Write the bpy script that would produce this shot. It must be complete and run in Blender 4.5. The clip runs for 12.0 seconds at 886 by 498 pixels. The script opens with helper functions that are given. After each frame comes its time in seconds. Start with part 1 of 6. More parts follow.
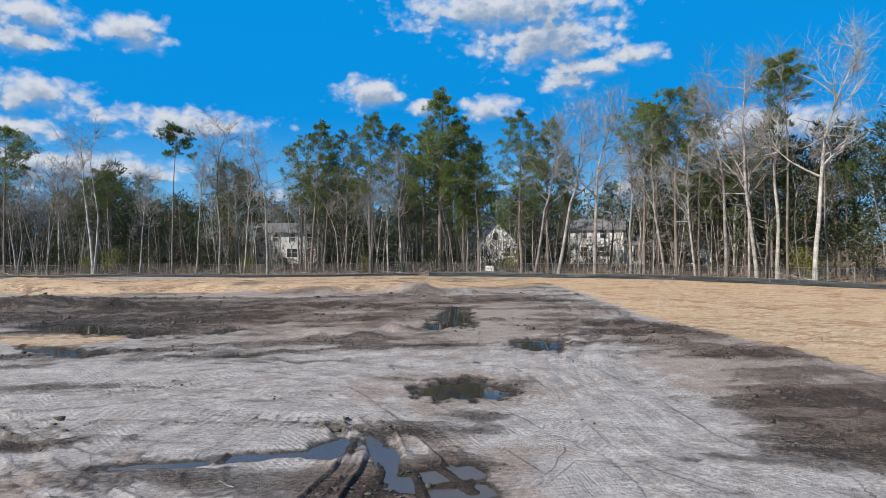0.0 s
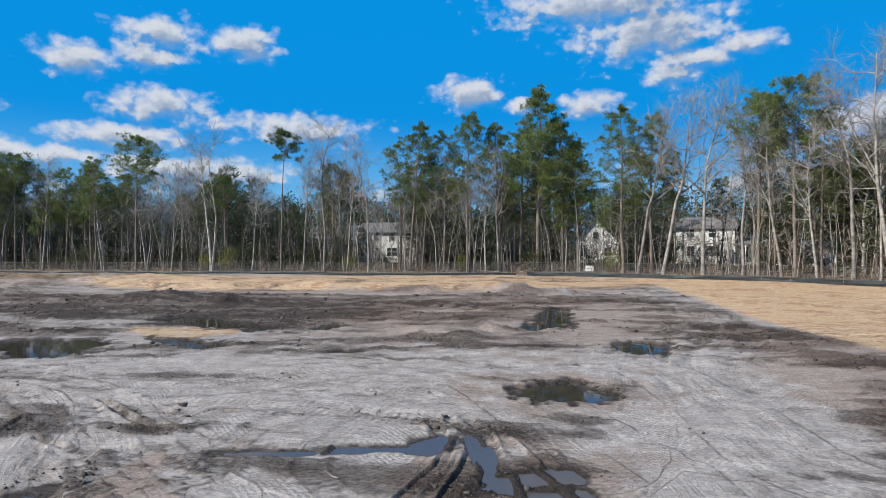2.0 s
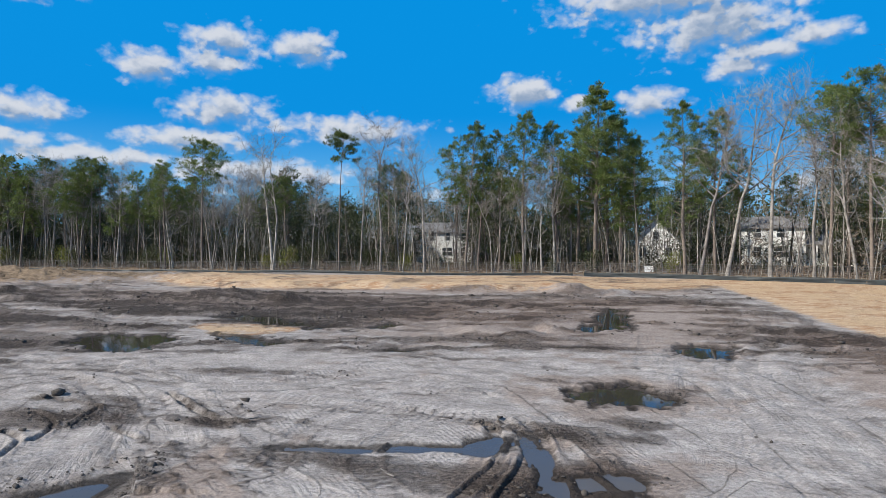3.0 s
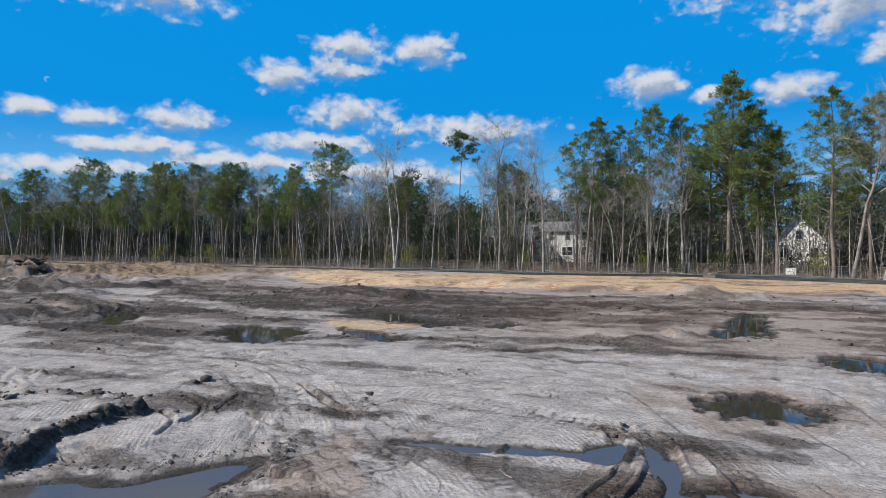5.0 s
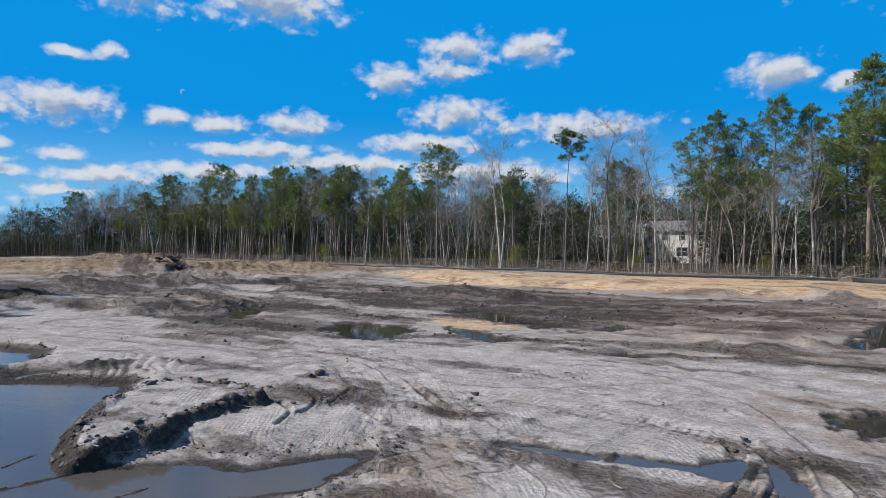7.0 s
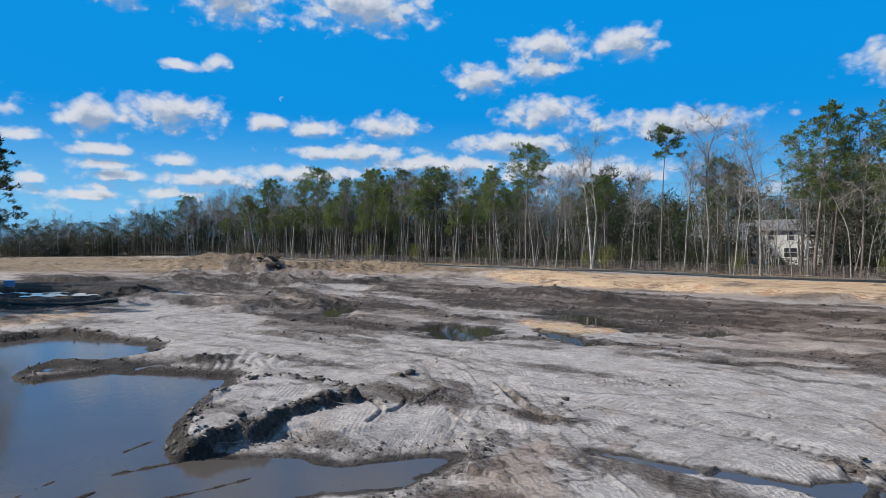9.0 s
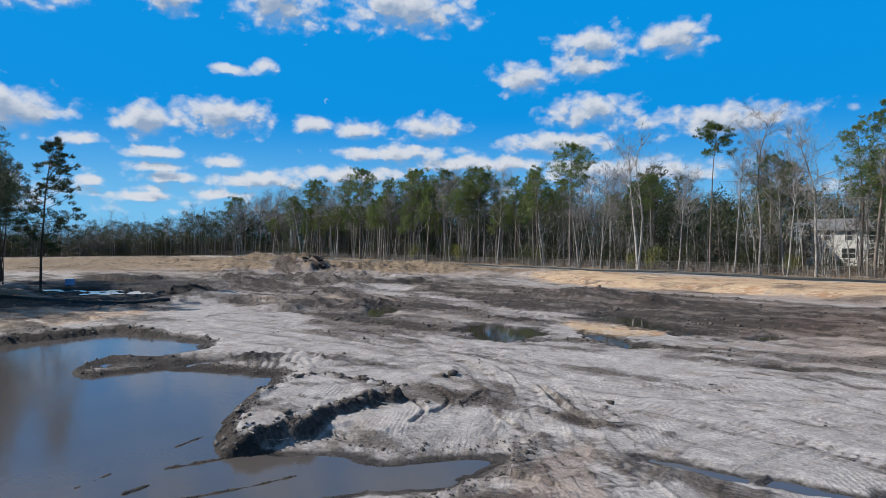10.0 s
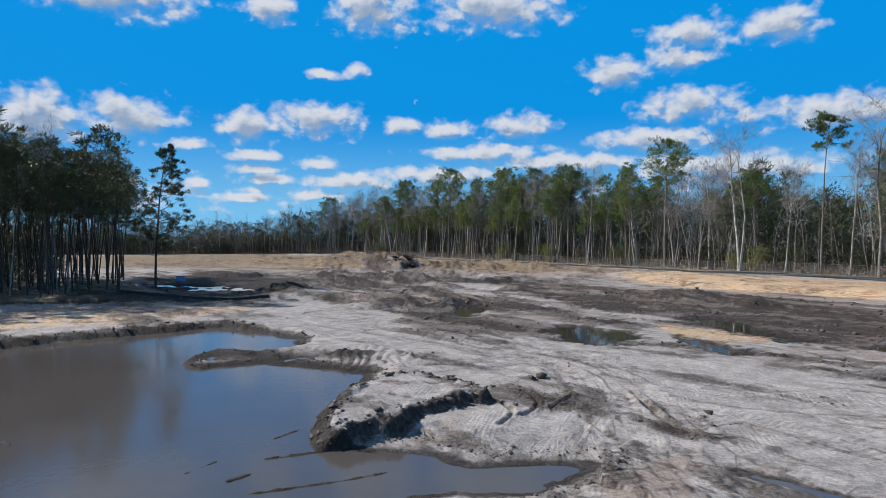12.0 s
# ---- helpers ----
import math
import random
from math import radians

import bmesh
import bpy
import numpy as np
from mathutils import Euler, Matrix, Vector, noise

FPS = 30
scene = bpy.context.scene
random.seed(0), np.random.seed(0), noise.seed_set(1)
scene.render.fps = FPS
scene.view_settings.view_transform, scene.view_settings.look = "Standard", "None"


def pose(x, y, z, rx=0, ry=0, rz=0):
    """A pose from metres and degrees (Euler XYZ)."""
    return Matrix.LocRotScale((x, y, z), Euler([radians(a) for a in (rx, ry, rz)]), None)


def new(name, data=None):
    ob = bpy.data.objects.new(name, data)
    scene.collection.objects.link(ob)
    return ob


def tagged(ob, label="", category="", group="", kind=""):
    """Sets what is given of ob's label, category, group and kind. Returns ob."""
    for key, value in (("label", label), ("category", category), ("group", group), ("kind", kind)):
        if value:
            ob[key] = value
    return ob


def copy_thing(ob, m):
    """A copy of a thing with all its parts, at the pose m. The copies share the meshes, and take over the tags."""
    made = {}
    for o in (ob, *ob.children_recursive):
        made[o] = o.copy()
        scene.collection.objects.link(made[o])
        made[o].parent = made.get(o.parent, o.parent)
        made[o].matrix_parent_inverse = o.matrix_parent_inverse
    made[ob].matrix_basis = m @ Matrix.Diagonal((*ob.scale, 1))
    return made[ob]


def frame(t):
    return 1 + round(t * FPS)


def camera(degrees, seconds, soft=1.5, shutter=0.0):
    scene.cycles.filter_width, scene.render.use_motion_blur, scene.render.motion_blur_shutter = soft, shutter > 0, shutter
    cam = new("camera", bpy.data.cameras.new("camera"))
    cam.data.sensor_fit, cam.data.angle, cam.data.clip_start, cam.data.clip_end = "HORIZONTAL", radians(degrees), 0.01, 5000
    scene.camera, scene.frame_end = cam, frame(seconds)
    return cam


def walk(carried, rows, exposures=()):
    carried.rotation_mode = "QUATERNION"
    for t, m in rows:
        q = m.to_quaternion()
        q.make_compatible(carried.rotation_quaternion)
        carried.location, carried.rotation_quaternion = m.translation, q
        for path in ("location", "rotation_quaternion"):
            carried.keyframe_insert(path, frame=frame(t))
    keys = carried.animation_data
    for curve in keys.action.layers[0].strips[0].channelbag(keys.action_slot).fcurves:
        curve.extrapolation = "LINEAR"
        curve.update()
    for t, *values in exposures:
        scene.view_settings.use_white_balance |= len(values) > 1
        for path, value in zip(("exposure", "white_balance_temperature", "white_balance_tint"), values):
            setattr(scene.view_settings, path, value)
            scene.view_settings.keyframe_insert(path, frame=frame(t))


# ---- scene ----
# Camera: stands about 3.6 m above the mud and pans left, almost in one spot.
cam = camera(70.8, 12.0, soft=0.45)
PATH = """0.0 .007 -.008 -.001 -.55 -.255 .43
0.5 0 0 0 1.6 -.255 .429
1.0 -.006 .008 .002 3.828 -.266 .377
1.5 -.013 .015 .005 6.097 -.26 .368
2.0 -.019 .021 .008 8.372 -.272 .347
2.5 -.024 .027 .012 10.75 -.265 .305
3.0 -.029 .033 .017 13.442 -.257 .267
5.0 -.047 .05 .043 24.328 -.306 .087
5.5 -.051 .054 .051 26.93 -.332 .027
6.0 -.055 .056 .06 29.417 -.316 .041
6.5 -.058 .058 .07 31.776 -.326 -.01
7.0 -.061 .06 .08 34.019 -.35 -.09
9.0 -.069 .062 .128 42.176 -.35 -.088
9.5 -.07 .061 .142 44.125 -.345 -.084
10.0 -.071 .059 .157 46.087 -.366 -.114
10.5 -.072 .058 .172 48.082 -.392 -.131
11.0 -.072 .055 .187 50.094 -.414 -.142
11.5 -.072 .052 .204 52.113 -.433 -.22
12.0 -.072 .049 .221 54.165 -.486 -.208"""
rows = []
for line in PATH.split("\n"):
    t, x, y, z, yaw, pitch, roll = (float(v) for v in line.split())
    rows.append((t, pose(x, y, 3.6 + z, 90 + pitch, roll, yaw)))
walk(cam, rows)

# ---- light: low winter sun from the left, blue sky with fair-weather cumulus ----
SUN_YAW, SUN_EL = 122.0, 37.0
sun = new("sun", bpy.data.lights.new("sun", "SUN"))
sun.data.energy, sun.data.angle, sun.data.color = 5.0, radians(0.5), (1.0, 0.93, 0.82)
sun.matrix_world = pose(0, 0, 60, 90 - SUN_EL, 0, SUN_YAW + 180)
scene.view_settings.exposure = 0.42

world = bpy.data.worlds.new("sky")
scene.world = world
world.use_nodes = True


class Nodes:
    """Small helper to wire nodes."""

    def __init__(self, tree):
        self.tree = tree

    def add(self, kind, **settings):
        n = self.tree.nodes.new(kind)
        for key, value in settings.items():
            if key == "operation":
                n.operation = value
            elif key == "blend_type":
                n.blend_type = value
            elif key == "data_type":
                n.data_type = value
        return n

    def put(self, socket, value):
        if hasattr(value, "links"):
            self.tree.links.new(value, socket)
        else:
            socket.default_value = value

    def math(self, op, a, b=0.0, clamp=False):
        n = self.add("ShaderNodeMath", operation=op)
        n.use_clamp = clamp
        self.put(n.inputs[0], a)
        self.put(n.inputs[1], b)
        return n.outputs[0]

    def vec(self, op, a, b=(0, 0, 0)):
        n = self.add("ShaderNodeVectorMath", operation=op)
        self.put(n.inputs[0], a)
        self.put(n.inputs[1], b)
        return n.outputs["Value"] if op in ("LENGTH", "DOT_PRODUCT") else n.outputs[0]

    def mix(self, fac, a, b, blend="MIX"):
        n = self.add("ShaderNodeMix", data_type="RGBA", blend_type=blend)
        self.put(n.inputs["Factor"], fac)
        self.put(n.inputs[6], a)
        self.put(n.inputs[7], b)
        return n.outputs[2]

    def noise(self, vector, scale, detail=4.0, rough=0.55, distort=0.0):
        n = self.add("ShaderNodeTexNoise")
        if vector is not None:
            self.put(n.inputs["Vector"], vector)
        n.inputs["Scale"].default_value = scale
        n.inputs["Detail"].default_value = detail
        n.inputs["Roughness"].default_value = rough
        n.inputs["Distortion"].default_value = distort
        return n

    def ramp(self, fac, lo, hi):
        n = self.add("ShaderNodeMapRange")
        n.interpolation_type = "SMOOTHSTEP"
        self.put(n.inputs[0], fac)
        n.inputs[1].default_value, n.inputs[2].default_value = lo, hi
        return n.outputs[0]


# Cumulus: bearing and height in degrees, half width, half height.
CLOUDS_A = [(-6.5, 20.6, 9.5, 2.2), (-13.5, 15.6, 4.0, 1.0), (-9.9, 17.9, 6.6, 2.6), (-11.7, 14.4, 2.6, 1.0), (-17.3, 16.2, 2.7, 0.9), (-5.0, 12.3, 2.8, 1.2), (5.8, 13.6, 3.3, 1.4),
            (1.2, 12.5, 1.6, 0.8), (25.8, 17.1, 2.7, 1.6), (32.5, 17.4, 3.5, 1.5), (33, 15.4, 2.6, 1.1), (38.8, 14.8, 2.8, 1.4), (32.9, 11.7, 4.2, 1.5),
            (22.0, 10.3, 7.6, 1.3), (49.9, 20.6, 6.0, 2.1), (60.6, 20.4, 3.8, 2.1), (57.8, 10.6, 1.8, 0.8), (53.5, 10.3, 2.6, 0.9),
            (47.2, 10.5, 3.1, 1.2), (50.4, 8.3, 5.9, 0.8), (42.9, 7.4, 7.4, 0.9)]
CLOUDS_B = [(35.8, 9.0, 5.1, 1.1), (69.6, 19.8, 2.2, 1.2), (82.4, 19.4, 7.0, 1.6), (64.9, 14.9, 1.5, 0.5), (62.2, 15.3, 1.3, 0.6),
            (87.1, 9.4, 3.2, 2.3), (80.8, 10.3, 4.1, 1.8), (76.5, 8.4, 1.6, 0.6), (71.7, 10.2, 2.4, 1.5), (65.7, 10.8, 4.5, 1.6), (71.0, 7.6, 2.6, 0.6),
            (71.0, 6.5, 2.6, 0.5), (65.2, 7.1, 2.0, 0.6), (69.8, 5.6, 2.2, 0.6), (62.6, 5.6, 4.5, 0.8), (75.6, 5.1, 1.3, 0.5), (65.7, 4.3, 2.7, 0.5),
            (72.0, 4.0, 3.3, 0.5), (55.0, 6.2, 6.0, 0.8), (30, 6.5, 9.0, 1.2), (-28, 9, 6.0, 2.0), (112, 14, 8, 3), (-60, 12, 14, 4), (-120, 20, 24, 7), (170, 22, 22, 8), (130, 34, 14, 5), (-90, 44, 26, 8), (40, 48, 24, 7), (100, 60, 30, 8)]


def cloud_group():
    """Cloud density at a bearing and height (degrees)."""
    g = bpy.data.node_groups.new("cumulus", "ShaderNodeTree")
    g.interface.new_socket("Place", in_out="INPUT", socket_type="NodeSocketVector")
    g.interface.new_socket("Density", in_out="OUTPUT", socket_type="NodeSocketFloat")
    n = Nodes(g)
    here, out = n.add("NodeGroupInput").outputs[0], n.add("NodeGroupOutput").inputs[0]
    total = -3.0
    for a, e, w, h in CLOUDS_A + CLOUDS_B:
        d = n.vec("MULTIPLY", n.vec("SUBTRACT", here, (a, e, 0)), (1 / w, 1 / h, 0))
        total = n.math("MAXIMUM", n.math("SUBTRACT", 1.0, n.vec("LENGTH", d)), total)
    big = n.noise(n.vec("MULTIPLY", here, (1, 2.0, 1)), 0.33, 2.0, 0.5).outputs[0]
    fine = n.noise(n.vec("MULTIPLY", here, (1, 1.5, 1)), 0.8, 6.0, 0.52).outputs[0]
    puffs = n.add("ShaderNodeTexVoronoi")
    puffs.feature = "SMOOTH_F1"
    n.put(puffs.inputs["Vector"], n.vec("ADD", n.vec("MULTIPLY", here, (1, 1.35, 1)), n.vec("MULTIPLY", n.noise(here, 0.9, 3.0).outputs["Color"], (1.1, 1.1, 0))))
    puffs.inputs["Scale"].default_value, puffs.inputs["Smoothness"].default_value, puffs.inputs["Detail"].default_value = 0.62, 0.5, 2.0
    lobes = n.math("SUBTRACT", 0.66, puffs.outputs["Distance"])
    up = n.add("ShaderNodeSeparateXYZ")
    n.put(up.inputs[0], here)
    veil = n.noise(n.vec("MULTIPLY", here, (1, 2.6, 1)), 0.13, 3.0, 0.55).outputs[0]
    band = n.math("SUBTRACT", 1.0, n.ramp(up.outputs[1], 6.0, 13.0))
    total = n.math("MAXIMUM", total, n.math("SUBTRACT", n.math("SUBTRACT", n.math("MULTIPLY", n.math("SUBTRACT", veil, 0.47), 2.6), 0.34), n.math("MULTIPLY", n.math("SUBTRACT", 1.0, band), 3.0)))
    rough = n.math("ADD", n.math("MULTIPLY", lobes, 0.75), n.math("MULTIPLY", n.math("SUBTRACT", fine, 0.5), 0.7))
    n.put(out, n.math("ADD", n.math("ADD", total, n.math("MULTIPLY", n.math("SUBTRACT", big, 0.5), 0.8)), rough))
    return g


def build_sky():
    n = Nodes(world.node_tree)
    world.node_tree.nodes.clear()
    sky = n.add("ShaderNodeTexSky")
    sky.sky_type, sky.sun_disc = "NISHITA", False
    sky.sun_elevation, sky.sun_rotation = radians(SUN_EL), radians(-SUN_YAW)
    sky.air_density, sky.dust_density, sky.ozone_density = 1.0, 0.3, 3.0
    way = n.add("ShaderNodeTexCoord").outputs["Generated"]
    xyz = n.add("ShaderNodeSeparateXYZ")
    n.put(xyz.inputs[0], way)
    bearing = n.math("MULTIPLY", n.math("ARCTAN2", n.math("MULTIPLY", xyz.outputs[0], -1.0), xyz.outputs[1]), 57.2958)
    height = n.math("MULTIPLY", n.math("ARCSINE", xyz.outputs[2]), 57.2958)

    # the deep polarised blue of a clear winter noon, paler towards the horizon
    low = n.mix(n.ramp(height, 1.0, 12.0), (1.5, 4.2, 6.8, 1), (0.0, 2.25, 6.05, 1))
    deep = n.mix(n.ramp(height, 22.0, 55.0), low, (0.9, 1.4, 2.2, 1))
    blue = n.mix(0.985, sky.outputs[0], deep)

    def density(dx, dy):
        c = n.add("ShaderNodeCombineXYZ")
        n.put(c.inputs[0], n.math("ADD", bearing, dx))
        n.put(c.inputs[1], n.math("ADD", height, dy))
        g = n.add("ShaderNodeGroup")
        g.node_tree = clouds
        n.put(g.inputs[0], c.outputs[0])
        return g.outputs[0]

    clouds = cloud_group()
    here, above = density(0.0, 0.0), density(0.35, 0.75)
    # crisp sunlit tops, thin soft bases
    base = n.ramp(n.math("SUBTRACT", above, here), -0.15, 0.45)
    edge = n.add("ShaderNodeMapRange")
    edge.interpolation_type = "SMOOTHSTEP"
    n.put(edge.inputs[0], here)
    edge.inputs[1].default_value = -0.42
    n.put(edge.inputs[2], n.math("ADD", 0.45, n.math("MULTIPLY", base, 0.6)))
    cover = edge.outputs[0]
    shade = n.ramp(n.math("ADD", above, n.math("MULTIPLY", base, 0.3)), -0.2, 0.75)
    tone = n.mix(shade, (5.6, 5.8, 6.2, 1), (2.4, 3.1, 4.2, 1))
    both = n.mix(n.math("MULTIPLY", cover, 0.93), blue, tone)
    # the faint day moon, a thin crescent
    spot = n.add("ShaderNodeCombineXYZ")
    n.put(spot.inputs[0], bearing)
    n.put(spot.inputs[1], height)
    disc = n.math("SUBTRACT", 1.0, n.ramp(n.vec("LENGTH", n.vec("SUBTRACT", spot.outputs[0], (56.68, 12.75, 0))), 0.20, 0.26))
    bite = n.ramp(n.vec("LENGTH", n.vec("SUBTRACT", spot.outputs[0], (56.53, 12.66, 0))), 0.16, 0.28)
    both = n.mix(n.math("MULTIPLY", n.math("MULTIPLY", disc, bite), 0.22), both, (5.5, 6.0, 6.4, 1))
    bg = n.add("ShaderNodeBackground")
    n.put(bg.inputs[0], both)
    bg.inputs[1].default_value = 0.093
    n.put(n.add("ShaderNodeOutputWorld").inputs[0], bg.outputs[0])


build_sky()


# ---- materials ----
def material(name):
    m = bpy.data.materials.new(name)
    m.use_nodes = True
    n = Nodes(m.node_tree)
    return m, n, m.node_tree.nodes["Principled BSDF"]


def bump(n, bsdf, height, strength, distance):
    b = n.add("ShaderNodeBump")
    b.inputs["Strength"].default_value, b.inputs["Distance"].default_value = strength, distance
    n.put(b.inputs["Height"], height)
    n.put(bsdf.inputs["Normal"], b.outputs[0])


def plain(name, a, b, rough=0.85, scale=3.0, fine=25.0, relief=0.0, metal=0.0, vary=0.0):
    """A surface that varies between two colours at two scales, a little from object to object."""
    m, n, bsdf = material(name)
    at = n.add("ShaderNodeTexCoord").outputs["Object"]
    big, small = n.noise(at, scale, 3.0).outputs[0], n.noise(at, fine, 3.0).outputs[0]
    fac = n.ramp(n.math("ADD", n.math("MULTIPLY", big, 0.6), n.math("MULTIPLY", small, 0.4)), 0.3, 0.7)
    colour = n.mix(fac, (*a, 1), (*b, 1))
    if vary:
        hue = n.add("ShaderNodeHueSaturation")
        info = n.add("ShaderNodeObjectInfo").outputs["Random"]
        n.put(hue.inputs["Value"], n.math("ADD", n.math("MULTIPLY", info, vary), 1 - vary / 2))
        n.put(hue.inputs["Hue"], n.math("ADD", n.math("MULTIPLY", info, vary * 0.06), 0.5 - vary * 0.03))
        n.put(hue.inputs["Color"], colour)
        colour = hue.outputs[0]
    n.put(bsdf.inputs["Base Color"], colour)
    bsdf.inputs["Roughness"].default_value, bsdf.inputs["Metallic"].default_value = rough, metal
    if relief:
        bump(n, bsdf, small, 0.6, relief)
    return m


def leafy(name, a, b, through_light=0.25):
    """Leaves or needles: each clump has its own tone, and some light passes through."""
    m, n, bsdf = material(name)
    geo = n.add("ShaderNodeNewGeometry")
    info = n.add("ShaderNodeObjectInfo").outputs["Random"]
    pick = n.math("ADD", n.math("MULTIPLY", geo.outputs["Random Per Island"], 0.65), n.math("MULTIPLY", info, 0.35))
    colour = n.mix(pick, (*a, 1), (*b, 1))
    n.put(bsdf.inputs["Base Color"], colour)
    bsdf.inputs["Roughness"].default_value = 0.6
    glow = n.add("ShaderNodeBsdfTranslucent")
    n.put(glow.inputs[0], colour)
    add = n.add("ShaderNodeMixShader")
    add.inputs[0].default_value = through_light
    out = m.node_tree.nodes["Material Output"]
    n.put(add.inputs[1], bsdf.outputs[0])
    n.put(add.inputs[2], glow.outputs[0])
    n.put(out.inputs[0], add.outputs[0])
    return m


def mud_material():
    m, n, bsdf = material("churned_mud_and_sand")
    at = n.add("ShaderNodeTexCoord").outputs["Object"]
    zone = n.add("ShaderNodeAttribute")
    zone.attribute_name = "zone"
    kind = n.add("ShaderNodeSeparateColor")
    n.put(kind.inputs[0], zone.outputs["Color"])
    dark, tan, litter = kind.outputs
    wet = zone.outputs["Alpha"]
    big, mid = n.noise(at, 0.35, 4.0).outputs[0], n.noise(at, 1.7, 5.0, 0.62).outputs[0]
    fine, grit = n.noise(at, 9.0, 4.0, 0.6).outputs[0], n.noise(at, 38.0, 3.0, 0.6).outputs[0]
    streaky = n.add("ShaderNodeMapping")
    n.put(streaky.inputs["Vector"], at)
    tinge = n.add("ShaderNodeAttribute")
    tinge.attribute_name = "rust"
    streaky.inputs["Rotation"].default_value, streaky.inputs["Scale"].default_value = (0, 0, radians(14)), (0.3, 1.0, 1.0)
    drag = n.noise(streaky.outputs[0], 3.6, 6.0, 0.7, 1.2).outputs[0]
    flow = n.add("ShaderNodeAttribute")
    flow.attribute_name = "flow"
    run = n.add("ShaderNodeSeparateXYZ")
    n.put(run.inputs[0], flow.outputs["Vector"])
    lanes = n.add("ShaderNodeCombineXYZ")
    n.put(lanes.inputs[0], run.outputs[0])
    n.put(lanes.inputs[1], n.math("MULTIPLY", run.outputs[1], 0.05))
    groove = n.math("SUBTRACT", n.noise(lanes.outputs[0], 4.5, 6.0, 0.78).outputs[0], 0.5)
    groove = n.math("MULTIPLY", n.math("MULTIPLY", groove, run.outputs[2]), n.ramp(n.noise(at, 0.55, 2.0).outputs[0], 0.36, 0.6))
    # prints of the lugs across each track, in strips along the way
    strip = n.add("ShaderNodeCombineXYZ")
    n.put(strip.inputs[0], run.outputs[0])
    n.put(strip.inputs[1], n.math("MULTIPLY", run.outputs[1], 0.035))
    strip = n.ramp(n.noise(strip.outputs[0], 1.15, 2.0, 0.5).outputs[0], 0.47, 0.56)
    beat = n.math("ADD", n.math("MULTIPLY", run.outputs[1], math.tau / 0.19), n.math("MULTIPLY", n.noise(at, 1.3, 3.0).outputs[0], 9.0))
    tread = n.math("MULTIPLY", n.math("SINE", beat), n.math("MULTIPLY", n.math("MULTIPLY", strip, n.ramp(run.outputs[2], 0.1, 0.5)), n.ramp(n.noise(at, 0.9, 3.0).outputs[0], 0.38, 0.55)))
    sand = n.mix(n.ramp(mid, 0.3, 0.7), (0.266, 0.250, 0.248, 1), (0.420, 0.398, 0.396, 1))
    sand = n.mix(n.math("MULTIPLY", n.ramp(drag, 0.5, 0.70), 0.5), sand, (0.17, 0.156, 0.150, 1))
    mud = n.mix(n.ramp(fine, 0.35, 0.65), (0.068, 0.056, 0.052, 1), (0.163, 0.137, 0.126, 1))
    mud = n.mix(n.math("MULTIPLY", n.ramp(drag, 0.5, 0.7), 0.55), mud, (0.25, 0.222, 0.205, 1))
    gold = n.mix(n.ramp(big, 0.38, 0.62), (0.47, 0.345, 0.225, 1), (0.56, 0.45, 0.335, 1))
    gold = n.mix(n.ramp(n.math("ADD", n.math("MULTIPLY", drag, 0.6), n.math("MULTIPLY", big, 0.4)), 0.475, 0.555), gold, (0.34, 0.205, 0.118, 1))
    # prints of track lugs, in patches that lie across one another
    lugs = None
    for turn, scale, low in ((35, 0.95, 0.50), (-40, 1.05, 0.51), (82, 0.9, 0.49)):
        m2 = n.add("ShaderNodeMapping")
        n.put(m2.inputs["Vector"], at)
        m2.inputs["Rotation"].default_value = (0, 0, radians(turn))
        band = n.add("ShaderNodeTexWave")
        n.put(band.inputs["Vector"], m2.outputs[0])
        band.inputs["Scale"].default_value, band.inputs["Distortion"].default_value = scale * 3.0, 1.6
        band.inputs["Detail"].default_value, band.inputs["Detail Scale"].default_value = 3.0, 0.7
        patch = n.add("ShaderNodeMapping")
        n.put(patch.inputs["Vector"], at)
        patch.inputs["Location"].default_value = (turn, turn * 0.3, 0)
        patch.inputs["Rotation"].default_value, patch.inputs["Scale"].default_value = (0, 0, radians(turn)), (1.0, 0.3, 1.0)
        one = n.math("MULTIPLY", n.math("SUBTRACT", band.outputs["Fac"], 0.5), n.ramp(n.noise(patch.outputs[0], 1.1, 2.0).outputs[0], low, low + 0.06))
        lugs = one if lugs is None else n.math("ADD", lugs, one)
    sand = n.mix(n.math("MULTIPLY", n.ramp(lugs, 0.05, 0.45), 0.24), sand, (0.24, 0.215, 0.20, 1))
    mud = n.mix(n.math("MULTIPLY", n.ramp(lugs, 0.1, 0.5), 0.5), mud, (0.24, 0.21, 0.19, 1))
    sand = n.mix(n.math("MULTIPLY", n.ramp(fine, 0.56, 0.70), 0.4), sand, (0.17, 0.155, 0.145, 1))
    sand = n.mix(n.math("MULTIPLY", n.ramp(tread, -0.1, 0.8), 0.20), sand, (0.17, 0.155, 0.146, 1))
    mud = n.mix(n.math("MULTIPLY", n.ramp(tread, -0.1, 0.8), 0.25), mud, (0.22, 0.195, 0.18, 1))
    rust = n.ramp(n.math("ADD", n.math("MULTIPLY", n.noise(at, 0.8, 4.0, 0.6).outputs[0], 0.8), n.math("MULTIPLY", tinge.outputs["Fac"], 0.36)), 0.44, 0.62)
    sand = n.mix(n.math("MULTIPLY", rust, 0.5), sand, (0.225, 0.165, 0.132, 1))
    mud = n.mix(n.math("MULTIPLY", n.ramp(tinge.outputs["Fac"], 0.3, 1.0), 0.6), mud, (0.185, 0.132, 0.105, 1))
